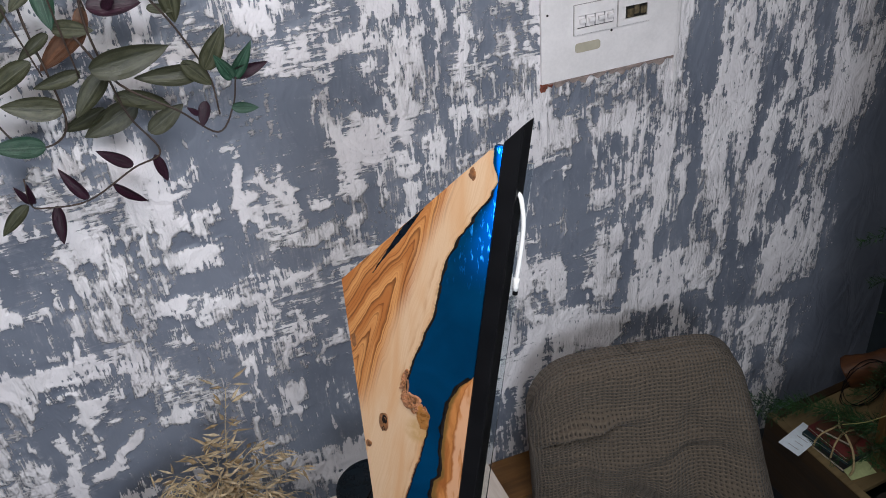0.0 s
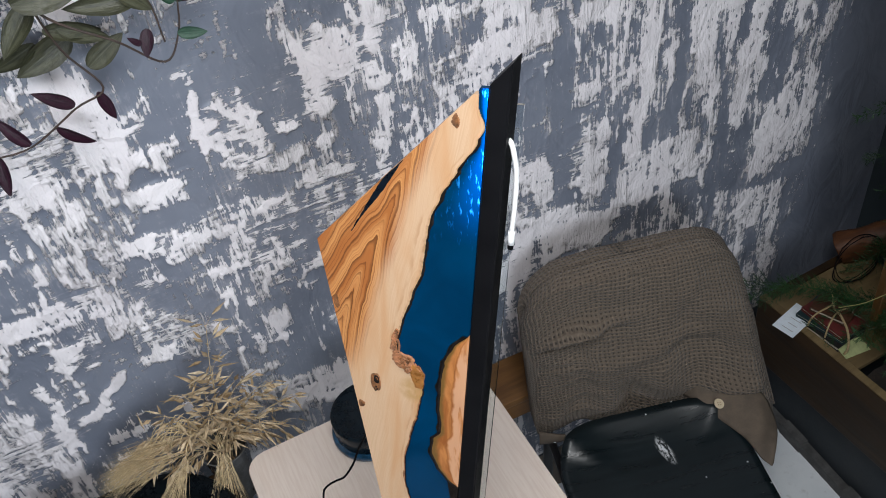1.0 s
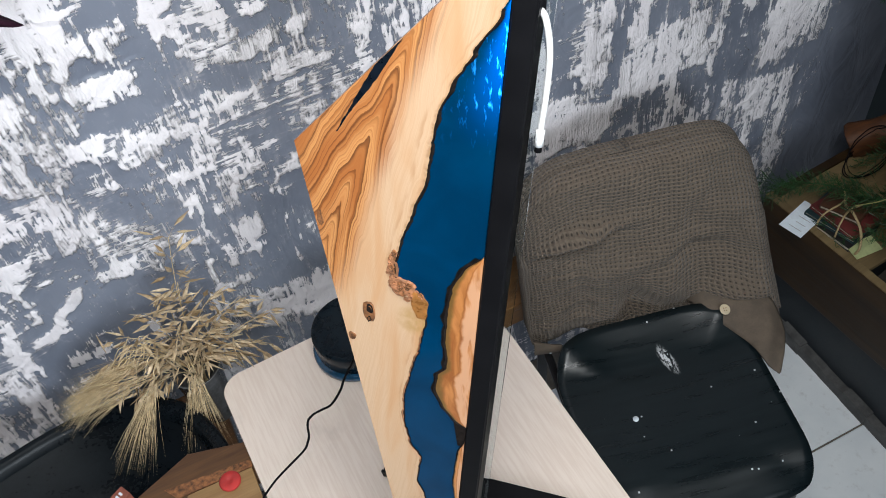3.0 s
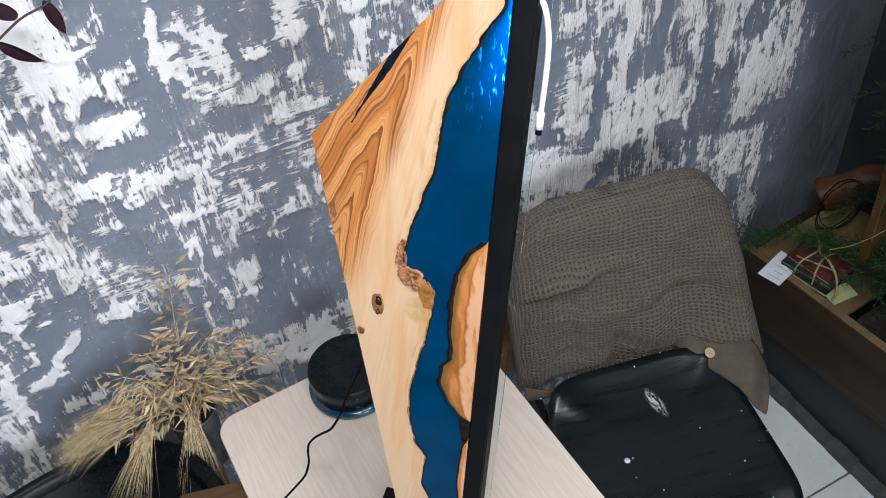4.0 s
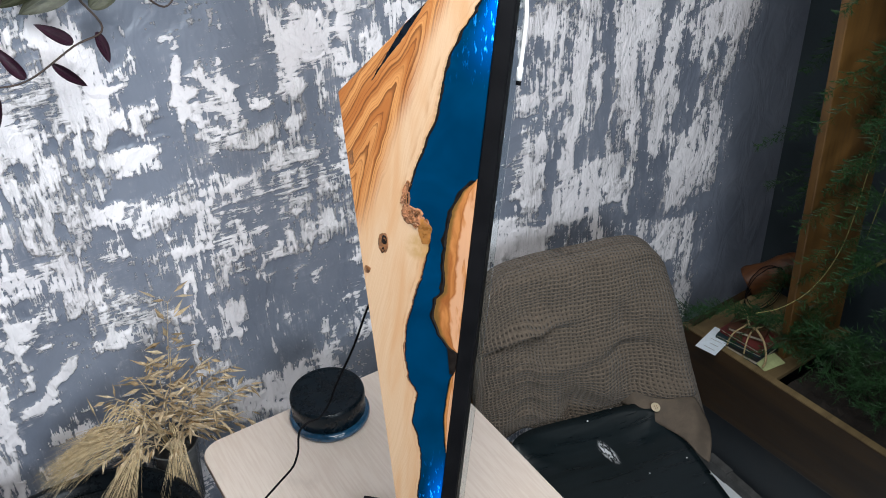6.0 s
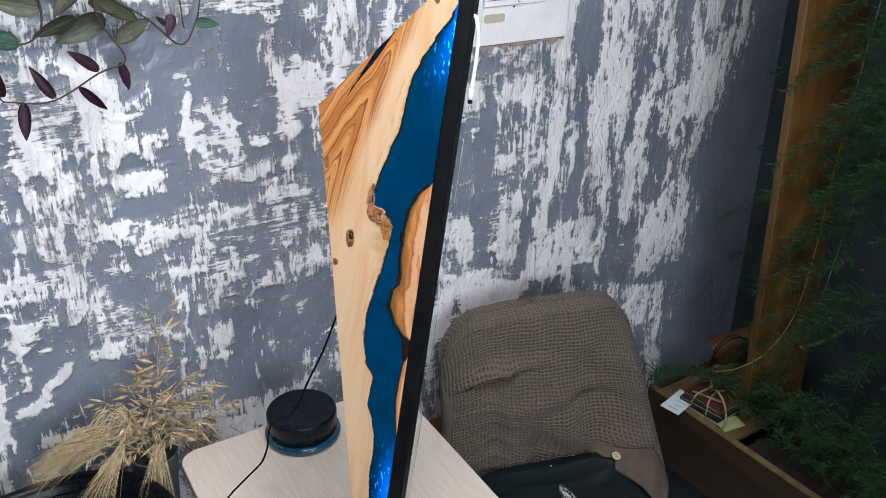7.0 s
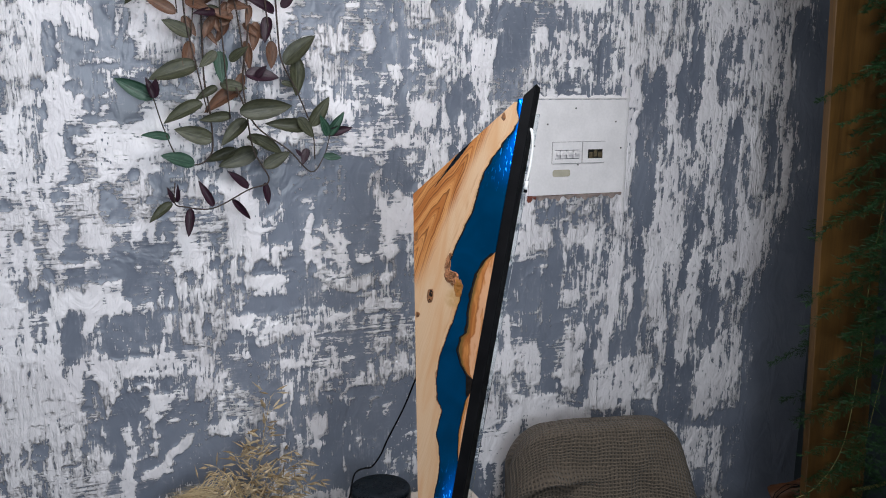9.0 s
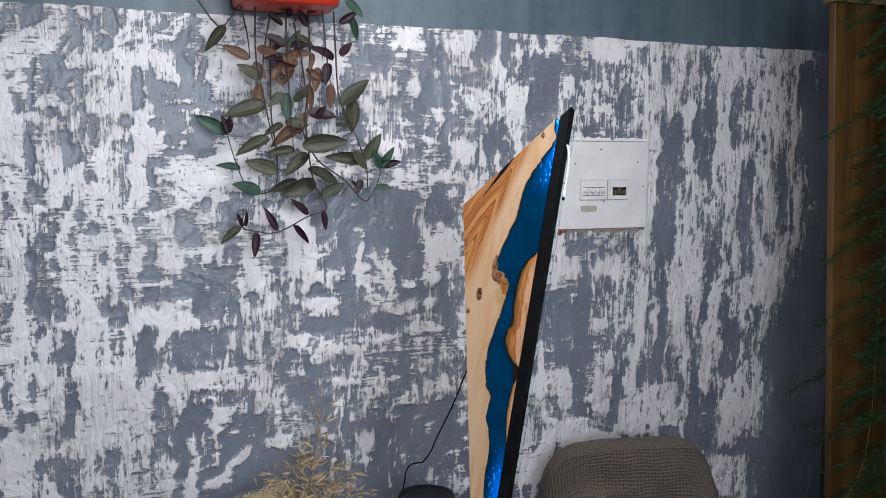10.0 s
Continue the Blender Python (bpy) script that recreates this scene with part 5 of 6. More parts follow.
    lathe([(0.0105, -0.0015), (0.0115, 0.0), (0.0110, 0.0018), (0.0085, 0.0012), (0.001, 0.0010)], 28, 1, button)
    bmesh.ops.transform(button, matrix=pose(0.182, 0.166, 0.508, 22, 10, 0), verts=button.verts)
    b = part("button", button, M_BUTTON, t, "cream four-hole button", True)
    holes = bmesh.new()
    for dx in (-0.0026, 0.0026):
        for dy in (-0.0026, 0.0026):
            lathe([(0.0011, 0.0010), (0.0011, 0.0020), (0.0002, 0.0020)], 8, 1, holes, (dx, dy))
    bmesh.ops.transform(holes, matrix=pose(0.182, 0.166, 0.508, 22, 10, 0), verts=holes.verts)
    part("button_holes", holes, M_KNOT, b)
    return t


cardigan()


# ---- fuse panel set in the wall ----
def plate_with_holes(x0, x1, z0, z1, y0, y1, holes):
    """An upright plate with rectangular openings cut through it."""
    bm = bmesh.new()
    xs = sorted({x0, x1, *[h[0] for h in holes], *[h[1] for h in holes]})
    zs = sorted({z0, z1, *[h[2] for h in holes], *[h[3] for h in holes]})
    for a, b in zip(xs, xs[1:]):
        for c, d in zip(zs, zs[1:]):
            mx, mz = (a + b) / 2, (c + d) / 2
            if not any(h[0] < mx < h[1] and h[2] < mz < h[3] for h in holes):
                box(a, b, y0, y1, c, d, bm=bm)
    bmesh.ops.remove_doubles(bm, verts=bm.verts, dist=1e-5)
    inner = [f for f in bm.faces if all(len(e.link_faces) > 2 for e in f.edges)]
    bmesh.ops.delete(bm, geom=inner, context="FACES_ONLY")
    return bm


def fuse_panel():
    y = WALL_Y
    t = thing("fuse_panel", pose(0.79, y, 1.445), "white painted fuse panel with breakers and an open hole", "fuse box")
    cx, cz = 0.79, 1.445
    part("cover", plate_with_holes(0.652 - cx, 0.936 - cx, 0, 0.248, -0.007, -0.0005, [(0.722 - cx, 0.799 - cx, 0.092, 0.120), (0.824 - cx, 0.872 - cx, 0.092, 0.122)]), M_BOXWHITE, t, "white painted cover")
    for x0, x1 in ((0.717, 0.803), (0.807, 0.874)):
        hole = (x0 + 0.006 - cx, x1 - 0.006 - cx, 0.094, 0.118)
        # thin grey plate that paints in the shadow line round the frame
        part("frame_shadow_line", plate_with_holes(x0 - 0.0013 - cx, x1 + 0.0013 - cx, 0.0817, 0.1393, -0.0078, -0.0073, [hole]), M_SHADOW_AND_PRINT, t, "grey plate painted as the shadow line round the frame")
        part("breaker_frame", plate_with_holes(x0 - cx, x1 - cx, 0.083, 0.138, -0.0105, -0.0072, [hole]), M_BOXWHITE, t)
    # grey plate, its colour standing in for the shade between breakers
    part("breaker_gap_shade", box(0.722 - cx, 0.799 - cx, -0.0045, -0.0012, 0.092, 0.120), M_GAP_SHADE, t, "grey plate painted as the shade behind the breakers")
    for k in range(4):
        x = 0.7235 - cx + 0.019 * k
        b = part("breaker", box(x, x + 0.0165, -0.0085, -0.0046, 0.0955, 0.1165, 0.001), M_BOXWHITE, t)
        part("toggle", box(x + 0.003, x + 0.0145, -0.0155, -0.0085, 0.105, 0.113, 0.0015), M_BOXWHITE, b)
    # shallow plate, painted near black for the shade inside the opening
    part("hole_shade_plate", box(0.825 - cx, 0.871 - cx, -0.0030, -0.0012, 0.0925, 0.1215), M_HOLE_SHADE_SCREW, t, "dark plate painted as the shade inside the open hole")
    for dx, dz, w, h in ((0.829, 0.094, 0.013, 0.016), (0.843, 0.098, 0.011, 0.020), (0.857, 0.097, 0.013, 0.014)):
        part("old_breaker", box(dx - cx, dx - cx + w, -0.0062, -0.0032, dz, dz + h, 0.002), M_BRASS, t, "dusty brown old breaker")
    part("filler_patch", prism(rounded(0.720 - cx, 0.772 - cx, 0.048, 0.066, 0.006), 0, 0.0012), M_BEIGE, t, "beige filler patch").matrix_basis = pose(0, -0.0072, 0, 90, 0, 0)
    for x, z in ((0.700, 0.185), (0.905, 0.190), (0.782, 0.226), (0.795, 0.078), (0.664, 0.13), (0.925, 0.12)):
        part("screw", lathe([(0.0022, 0), (0.0022, 0.0012), (0.0004, 0.0016)], 10), M_HOLE_SHADE_SCREW, t).matrix_basis = pose(x - cx, -0.007, z, 90, 0, 0)
    # broken plaster round the cover
    for name, mat, a, b, z0, dz, seed in (("broken_edge", M_TERRA, 0.665, 0.936, -0.001, -0.019, 3), ("brick_chip", M_BRICK, 0.650, 0.676, -0.001, -0.020, 9), ("plaster_lip", M_BOXWHITE, 0.655, 0.945, 0.249, 0.018, 6)):
        bm = bmesh.new()
        rows = []
        for k in range(41):
            x = a + (b - a) * k / 40
            r = 0.55 + 0.75 * noise.noise((x * 60, seed, 0)) + 0.3 * noise.noise((x * 160, seed, 0))
            rows.append([bm.verts.new((x - cx, yy, zz)) for yy, zz in ((-0.0008, z0), (-0.006, z0 + dz * 0.1), (-0.0045 + 0.002 * r, z0 + dz * 0.6 * r), (-0.0008, z0 + dz * max(0.15, r)))])
        for p, q in zip(rows, rows[1:]):
            for k in range(3):
                bm.faces.new((p[k], q[k], q[k + 1], p[k + 1]))
        part(name, bm, mat, t, "crumbled plaster edge")
    bm = bmesh.new()
    rows = []
    for k in range(61):
        z = -0.06 + 0.34 * k / 60
        r = 0.5 + 0.8 * noise.noise((z * 50, 12, 0))
        rows.append([bm.verts.new((xx - cx, yy, z)) for xx, yy in ((0.937, -0.0008), (0.938, -0.005), (0.941 + 0.006 * r, -0.005 + 0.002 * r), (0.944 + 0.009 * r, -0.0008))])
    for p, q in zip(rows, rows[1:]):
        for k in range(3):
            bm.faces.new((p[k], q[k], q[k + 1], p[k + 1]))
    part("plaster_lip", bm, M_BOXWHITE, t, "ridge of plaster")
    return t


fuse_panel()


# ---- hanging plant ----
def leaf_mesh(name, material, width, cup, bend):
    bm = bmesh.new()
    layer = bm.loops.layers.uv.new("leaf")
    n, k = 14, 6
    rows = []
    for i in range(n + 1):
        s = i / n
        w = width * 1.42 * (s + 0.012) ** 0.58 * max(0.0, 1 - s) ** 0.92 + 0.003
        if i == n:
            w = 0.001
        rows.append([bm.verts.new((w * (j / k * 2 - 1), s - 0.0, cup * (abs(j / k * 2 - 1) ** 1.6) * w - bend * s * s + 0.006 * math.sin(s * 17 + j) * abs(j / k * 2 - 1))) for j in range(k + 1)])
    for i in range(n):
        for j in range(k):
            f = bm.faces.new((rows[i][j], rows[i][j + 1], rows[i + 1][j + 1], rows[i + 1][j]))
            f.smooth = True
            for loop, (a, b) in zip(f.loops, ((j, i), (j + 1, i), (j + 1, i + 1), (j, i + 1))):
                loop[layer].uv = (a / k, b / n)
    me = bpy.data.meshes.new(name)
    bm.to_mesh(me)
    bm.free()
    me.materials.append(material)
    return me


def hanging_plant():
    t = thing("hanging_plant", pose(-0.13, 1.28, 2.03), "trailing plant with striped olive, purple and withered leaves", "plant")
    kinds = {
        "green": (M_LEAFGREEN, 0.37), "dark": (M_LEAFDARK, 0.36), "purple": (M_LEAFPURPLE, 0.40), "brown": (M_LEAFBROWN, 0.36)}
    meshes = {k: [leaf_mesh("leaf_" + k, m, w * f, c, b) for f, c, b in ((1.0, 0.5, 0.12), (0.85, 0.8, 0.2), (1.12, 0.35, 0.05))] for k, (m, w) in kinds.items()}
    # kind, depth, and for every leaf its foot and tip in millimetres from the pot, placed to fit the camera's view
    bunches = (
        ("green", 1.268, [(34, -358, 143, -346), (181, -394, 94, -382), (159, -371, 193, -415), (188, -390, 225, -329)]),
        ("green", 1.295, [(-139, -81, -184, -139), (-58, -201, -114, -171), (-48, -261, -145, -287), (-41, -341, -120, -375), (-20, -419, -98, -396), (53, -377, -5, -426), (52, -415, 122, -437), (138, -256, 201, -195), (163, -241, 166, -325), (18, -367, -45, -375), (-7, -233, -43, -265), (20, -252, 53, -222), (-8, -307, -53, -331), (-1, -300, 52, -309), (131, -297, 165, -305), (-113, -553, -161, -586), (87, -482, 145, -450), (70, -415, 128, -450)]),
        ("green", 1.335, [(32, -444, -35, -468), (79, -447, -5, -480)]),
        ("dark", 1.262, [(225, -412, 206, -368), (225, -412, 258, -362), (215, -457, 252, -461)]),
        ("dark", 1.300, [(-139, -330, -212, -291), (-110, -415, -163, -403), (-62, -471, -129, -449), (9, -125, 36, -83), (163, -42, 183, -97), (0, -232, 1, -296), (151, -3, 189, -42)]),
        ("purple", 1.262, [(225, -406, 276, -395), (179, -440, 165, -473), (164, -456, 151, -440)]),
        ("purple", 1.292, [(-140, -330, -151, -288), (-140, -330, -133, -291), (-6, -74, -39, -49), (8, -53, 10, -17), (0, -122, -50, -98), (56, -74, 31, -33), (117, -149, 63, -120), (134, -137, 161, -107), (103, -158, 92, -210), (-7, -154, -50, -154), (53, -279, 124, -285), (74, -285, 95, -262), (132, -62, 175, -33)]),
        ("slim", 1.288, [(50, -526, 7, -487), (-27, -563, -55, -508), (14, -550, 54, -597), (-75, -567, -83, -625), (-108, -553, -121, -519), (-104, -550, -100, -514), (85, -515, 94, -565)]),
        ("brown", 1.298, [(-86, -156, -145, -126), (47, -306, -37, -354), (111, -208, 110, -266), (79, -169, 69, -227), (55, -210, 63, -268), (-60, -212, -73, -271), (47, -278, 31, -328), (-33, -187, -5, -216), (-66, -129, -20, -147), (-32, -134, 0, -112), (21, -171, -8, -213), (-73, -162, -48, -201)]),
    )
    rng = random.Random(4)
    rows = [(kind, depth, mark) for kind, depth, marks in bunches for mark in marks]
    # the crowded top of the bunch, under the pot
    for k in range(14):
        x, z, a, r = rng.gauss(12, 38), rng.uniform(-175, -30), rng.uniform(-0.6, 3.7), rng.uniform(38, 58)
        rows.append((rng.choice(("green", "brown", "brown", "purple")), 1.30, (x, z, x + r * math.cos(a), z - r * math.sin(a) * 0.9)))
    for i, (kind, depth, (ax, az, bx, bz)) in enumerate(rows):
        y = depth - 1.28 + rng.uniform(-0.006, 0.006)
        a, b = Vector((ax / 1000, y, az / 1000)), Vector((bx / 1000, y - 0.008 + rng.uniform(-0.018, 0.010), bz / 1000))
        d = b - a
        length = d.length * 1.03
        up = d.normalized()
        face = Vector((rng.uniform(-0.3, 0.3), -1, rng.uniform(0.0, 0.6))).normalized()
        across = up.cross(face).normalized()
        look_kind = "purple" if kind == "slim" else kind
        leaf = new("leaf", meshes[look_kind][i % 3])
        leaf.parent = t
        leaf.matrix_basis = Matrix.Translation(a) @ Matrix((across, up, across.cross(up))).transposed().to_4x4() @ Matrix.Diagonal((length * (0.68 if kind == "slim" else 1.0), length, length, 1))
        if kind != "green":
            tagged(leaf, {"dark": "fresh dark green leaf", "purple": "purple leaf underside", "slim": "slim purple leaf", "brown": "withered brown leaf"}[kind])
    # stems by depth, also laid out to fit the camera's view
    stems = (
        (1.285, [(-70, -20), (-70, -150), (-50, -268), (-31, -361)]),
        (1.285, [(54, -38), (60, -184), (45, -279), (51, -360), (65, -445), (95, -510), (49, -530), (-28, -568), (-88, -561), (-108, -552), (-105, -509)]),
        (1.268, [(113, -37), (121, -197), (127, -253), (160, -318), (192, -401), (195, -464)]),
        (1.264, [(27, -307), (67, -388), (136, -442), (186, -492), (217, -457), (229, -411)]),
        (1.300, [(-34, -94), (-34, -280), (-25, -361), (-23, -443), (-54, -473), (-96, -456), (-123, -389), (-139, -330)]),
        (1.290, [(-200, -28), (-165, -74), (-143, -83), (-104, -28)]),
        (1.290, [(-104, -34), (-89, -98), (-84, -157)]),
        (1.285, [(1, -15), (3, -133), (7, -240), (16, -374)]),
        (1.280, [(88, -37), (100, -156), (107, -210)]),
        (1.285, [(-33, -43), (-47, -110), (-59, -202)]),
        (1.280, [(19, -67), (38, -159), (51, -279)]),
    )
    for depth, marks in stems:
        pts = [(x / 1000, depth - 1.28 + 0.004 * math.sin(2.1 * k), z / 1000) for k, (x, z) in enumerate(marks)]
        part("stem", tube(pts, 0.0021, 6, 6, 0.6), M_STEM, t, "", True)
    return t


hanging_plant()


def red_pot():
    t = thing("plant_pot", pose(-0.13, 1.278, 1.994), "red plastic trough pot fixed high on the wall", "plant pot")
    bm = bmesh.new()
    rings = []
    for w, d, z in ((0.100, 0.070, 0.0), (0.116, 0.080, 0.004), (0.128, 0.086, 0.13), (0.134, 0.088, 0.132), (0.134, 0.088, 0.15), (0.124, 0.078, 0.15), (0.115, 0.072, 0.06)):
        rings.append([bm.verts.new((x, y, z)) for x, y in rounded(-w, w, -d, d, 0.03, 5)])
    for a, b in zip(rings, rings[1:]):
        for k in range(len(a)):
            bm.faces.new((a[k], a[(k + 1) % len(a)], b[(k + 1) % len(a)], b[k]))
    bm.faces.new(rings[0])
    bm.faces.new(rings[-1])
    part("pot", bm, M_REDPOT, t, "", True)
    part("soil", prism(rounded(-0.118, 0.118, -0.073, 0.073, 0.028), 0.10, 0.125), M_SOIL, t)
    return t


red_pot()


# ---- bench, tub and dried grasses west of the table ----
def bench():
    t = thing("bench", pose(-0.52, 0.98, 0), "low brown wooden bench crowded beside the table", "bench")
    for k in range(4):
        part("plank", box(-0.42, 0.425, -0.36 + k * 0.178, -0.36 + k * 0.178 + 0.174, 0.535, 0.56, 0.003), M_BENCH, t)
    for x in (-0.37, 0.36):
        for y in (-0.32, 0.30):
            part("leg", box(x - 0.022, x + 0.022, y - 0.022, y + 0.022, 0, 0.535, 0.003), M_BENCH, t)
    return t


bench()


def black_tub():
    t = thing("tub", pose(-0.405, 1.0, 0.56, 0, 0, 12), "large oval black plastic tub on the bench", "tub")
    def bowl(profile, close):
        bm = bmesh.new()
        rings = []
        for s, z in profile:
            ring = []
            for k in range(72):
                a = 2 * math.pi * k / 72
                c, d = math.cos(a), math.sin(a)
                ring.append(bm.verts.new((0.32 * s * math.copysign(abs(c) ** 0.72, c), 0.245 * s * math.copysign(abs(d) ** 0.72, d), z)))
            rings.append(ring)
        for a, b in zip(rings, rings[1:]):
            for k in range(72):
                bm.faces.new((a[k], a[(k + 1) % 72], b[(k + 1) % 72], b[k]))
        if close:
            bm.faces.new(rings[0])
            bm.faces.new(rings[-1])
        return bm

    part("shell", bowl(((0.78, 0.0), (0.82, 0.004), (0.935, 0.150), (0.92, 0.150), (0.80, 0.012), (0.4, 0.010), (0.02, 0.010)), True), M_TUB, t, "", True)
    part("rim", bowl(((0.90, 0.146), (0.94, 0.142), (0.985, 0.148), (1.0, 0.157), (1.0, 0.166), (0.985, 0.171), (0.95, 0.169), (0.92, 0.158), (0.90, 0.146)), False), M_TUB, t, "rolled rim", True)
    return t


black_tub()


def bench_clutter():
    p = thing("plank_offcut", pose(0, 0, 0.717), "brown wooden offcut lying across the tub", "wood offcut")
    part("board", prism([(-0.161, 1.084), (-0.256, 1.047), (-0.370, 1.003), (-0.059, 0.983), (-0.061, 1.057)], 0, 0.018, 0.002), M_BENCH, p)
    part("dark_strip", prism([(-0.212, 1.038), (-0.195, 1.013), (-0.069, 1.008), (-0.066, 1.022)], 0.018, 0.0195), M_KNOT, p, "red-brown strip along the offcut")
    q = thing("tan_board", pose(0, 0, 0.7352), "tan wooden board on the offcut beside the table", "board")
    part("board", prism([(-0.177, 1.004), (-0.237, 0.904), (-0.069, 0.904), (-0.069, 1.001)], 0, 0.012, 0.001), M_TANBOARD, q)
    r = thing("red_disc", pose(-0.108, 0.993, 0.7472, 0, 0, 0), "round red plastic cap on the tan board", "cap")
    part("cap", lathe([(0.017, 0.0), (0.018, 0.003), (0.016, 0.006), (0.003, 0.0062), (0.002, 0.004), (0.001, 0.004)], 28), M_RED, r, "", True)
    s = thing("small_box", pose(-0.279, 1.052, 0.735, 0, 0, 30), "small reddish-brown box with pale print", "box")
    part("carton", box(-0.016, 0.016, -0.011, 0.011, 0, 0.02, 0.0015), M_BRICK, s)
    for k in range(3):
        part("print_bar", box(-0.010 + 0.007 * k, -0.006 + 0.007 * k, -0.003, 0.004, 0.02, 0.0206), M_PAPER, s)


bench_clutter()


def husk(bm, p, d, length, width, rng):
    """A pointed oat husk of four sides, opened a little."""
    d = d.normalized()
    s = d.orthogonal().normalized()
    s = Matrix.Rotation(rng.uniform(0, 6.28), 3, d) @ s
    u = d.cross(s)
    a, b = bm.verts.new(p), bm.verts.new(p + d * length)
    ring = [bm.verts.new(p + d * length * 0.38 + (s * math.cos(k * 1.5708) + u * math.sin(k * 1.5708) * 0.6) * width) for k in range(4)]
    for k in range(4):
        bm.faces.new((a, ring[k], ring[(k + 1) % 4]))
        bm.faces.new((b, ring[(k + 1) % 4], ring[k]))


def hair(bm, a, b, width, sag=0.0):
    """A fine awn: a thin three-sided spike."""
    d = (b - a)
    s = d.orthogonal().normalized()
    u = d.normalized().cross(s)
    mid = (a + b) / 2 + Vector((0, 0, -sag))
    r0 = [bm.verts.new(a + (s * math.cos(k * 2.094) + u * math.sin(k * 2.094)) * width) for k in range(3)]
    r1 = [bm.verts.new(mid + (s * math.cos(k * 2.094) + u * math.sin(k * 2.094)) * width * 0.8) for k in range(3)]
    tip = bm.verts.new(b)
    for k in range(3):
        j = (k + 1) % 3
        bm.faces.new((r0[k], r0[j], r1[j], r1[k]))
        bm.faces.new((r1[k], r1[j], tip))


def barley_ear(parent, base, way, length, awn, fan, seed, count=46):
    """An ear of grains with long awns spreading from it."""
    rng = random.Random(seed)
    way = way.normalized()
    bm, ab = bmesh.new(), bmesh.new()
    side = way.orthogonal().normalized()
    for k in range(count):
        s = k / count
        turn = Matrix.Rotation(k * 2.4, 3, way)
        out = turn @ side
        p = base + way * length * s + out * 0.004
        if k % 3 == 0:
            husk(bm, p, way * 0.9 + out * 0.25, 0.013, 0.0022, rng)
        tip = p + (way + out * fan * rng.uniform(0.1, 1.0) + Vector((rng.uniform(-0.06, 0.06), rng.uniform(-0.06, 0.06), 0))).normalized() * awn * rng.uniform(0.75, 1.1)
        hair(ab, p + way * 0.006, tip, 0.0003, -0.006 if way.z > -0.8 else 0.001)
    ear = part("barley_ear", bm, M_OAT, parent, "pale ear of barley")
    part("awn_tuft", ab, M_STRAW, ear, "long fine awns", False, "stuff")


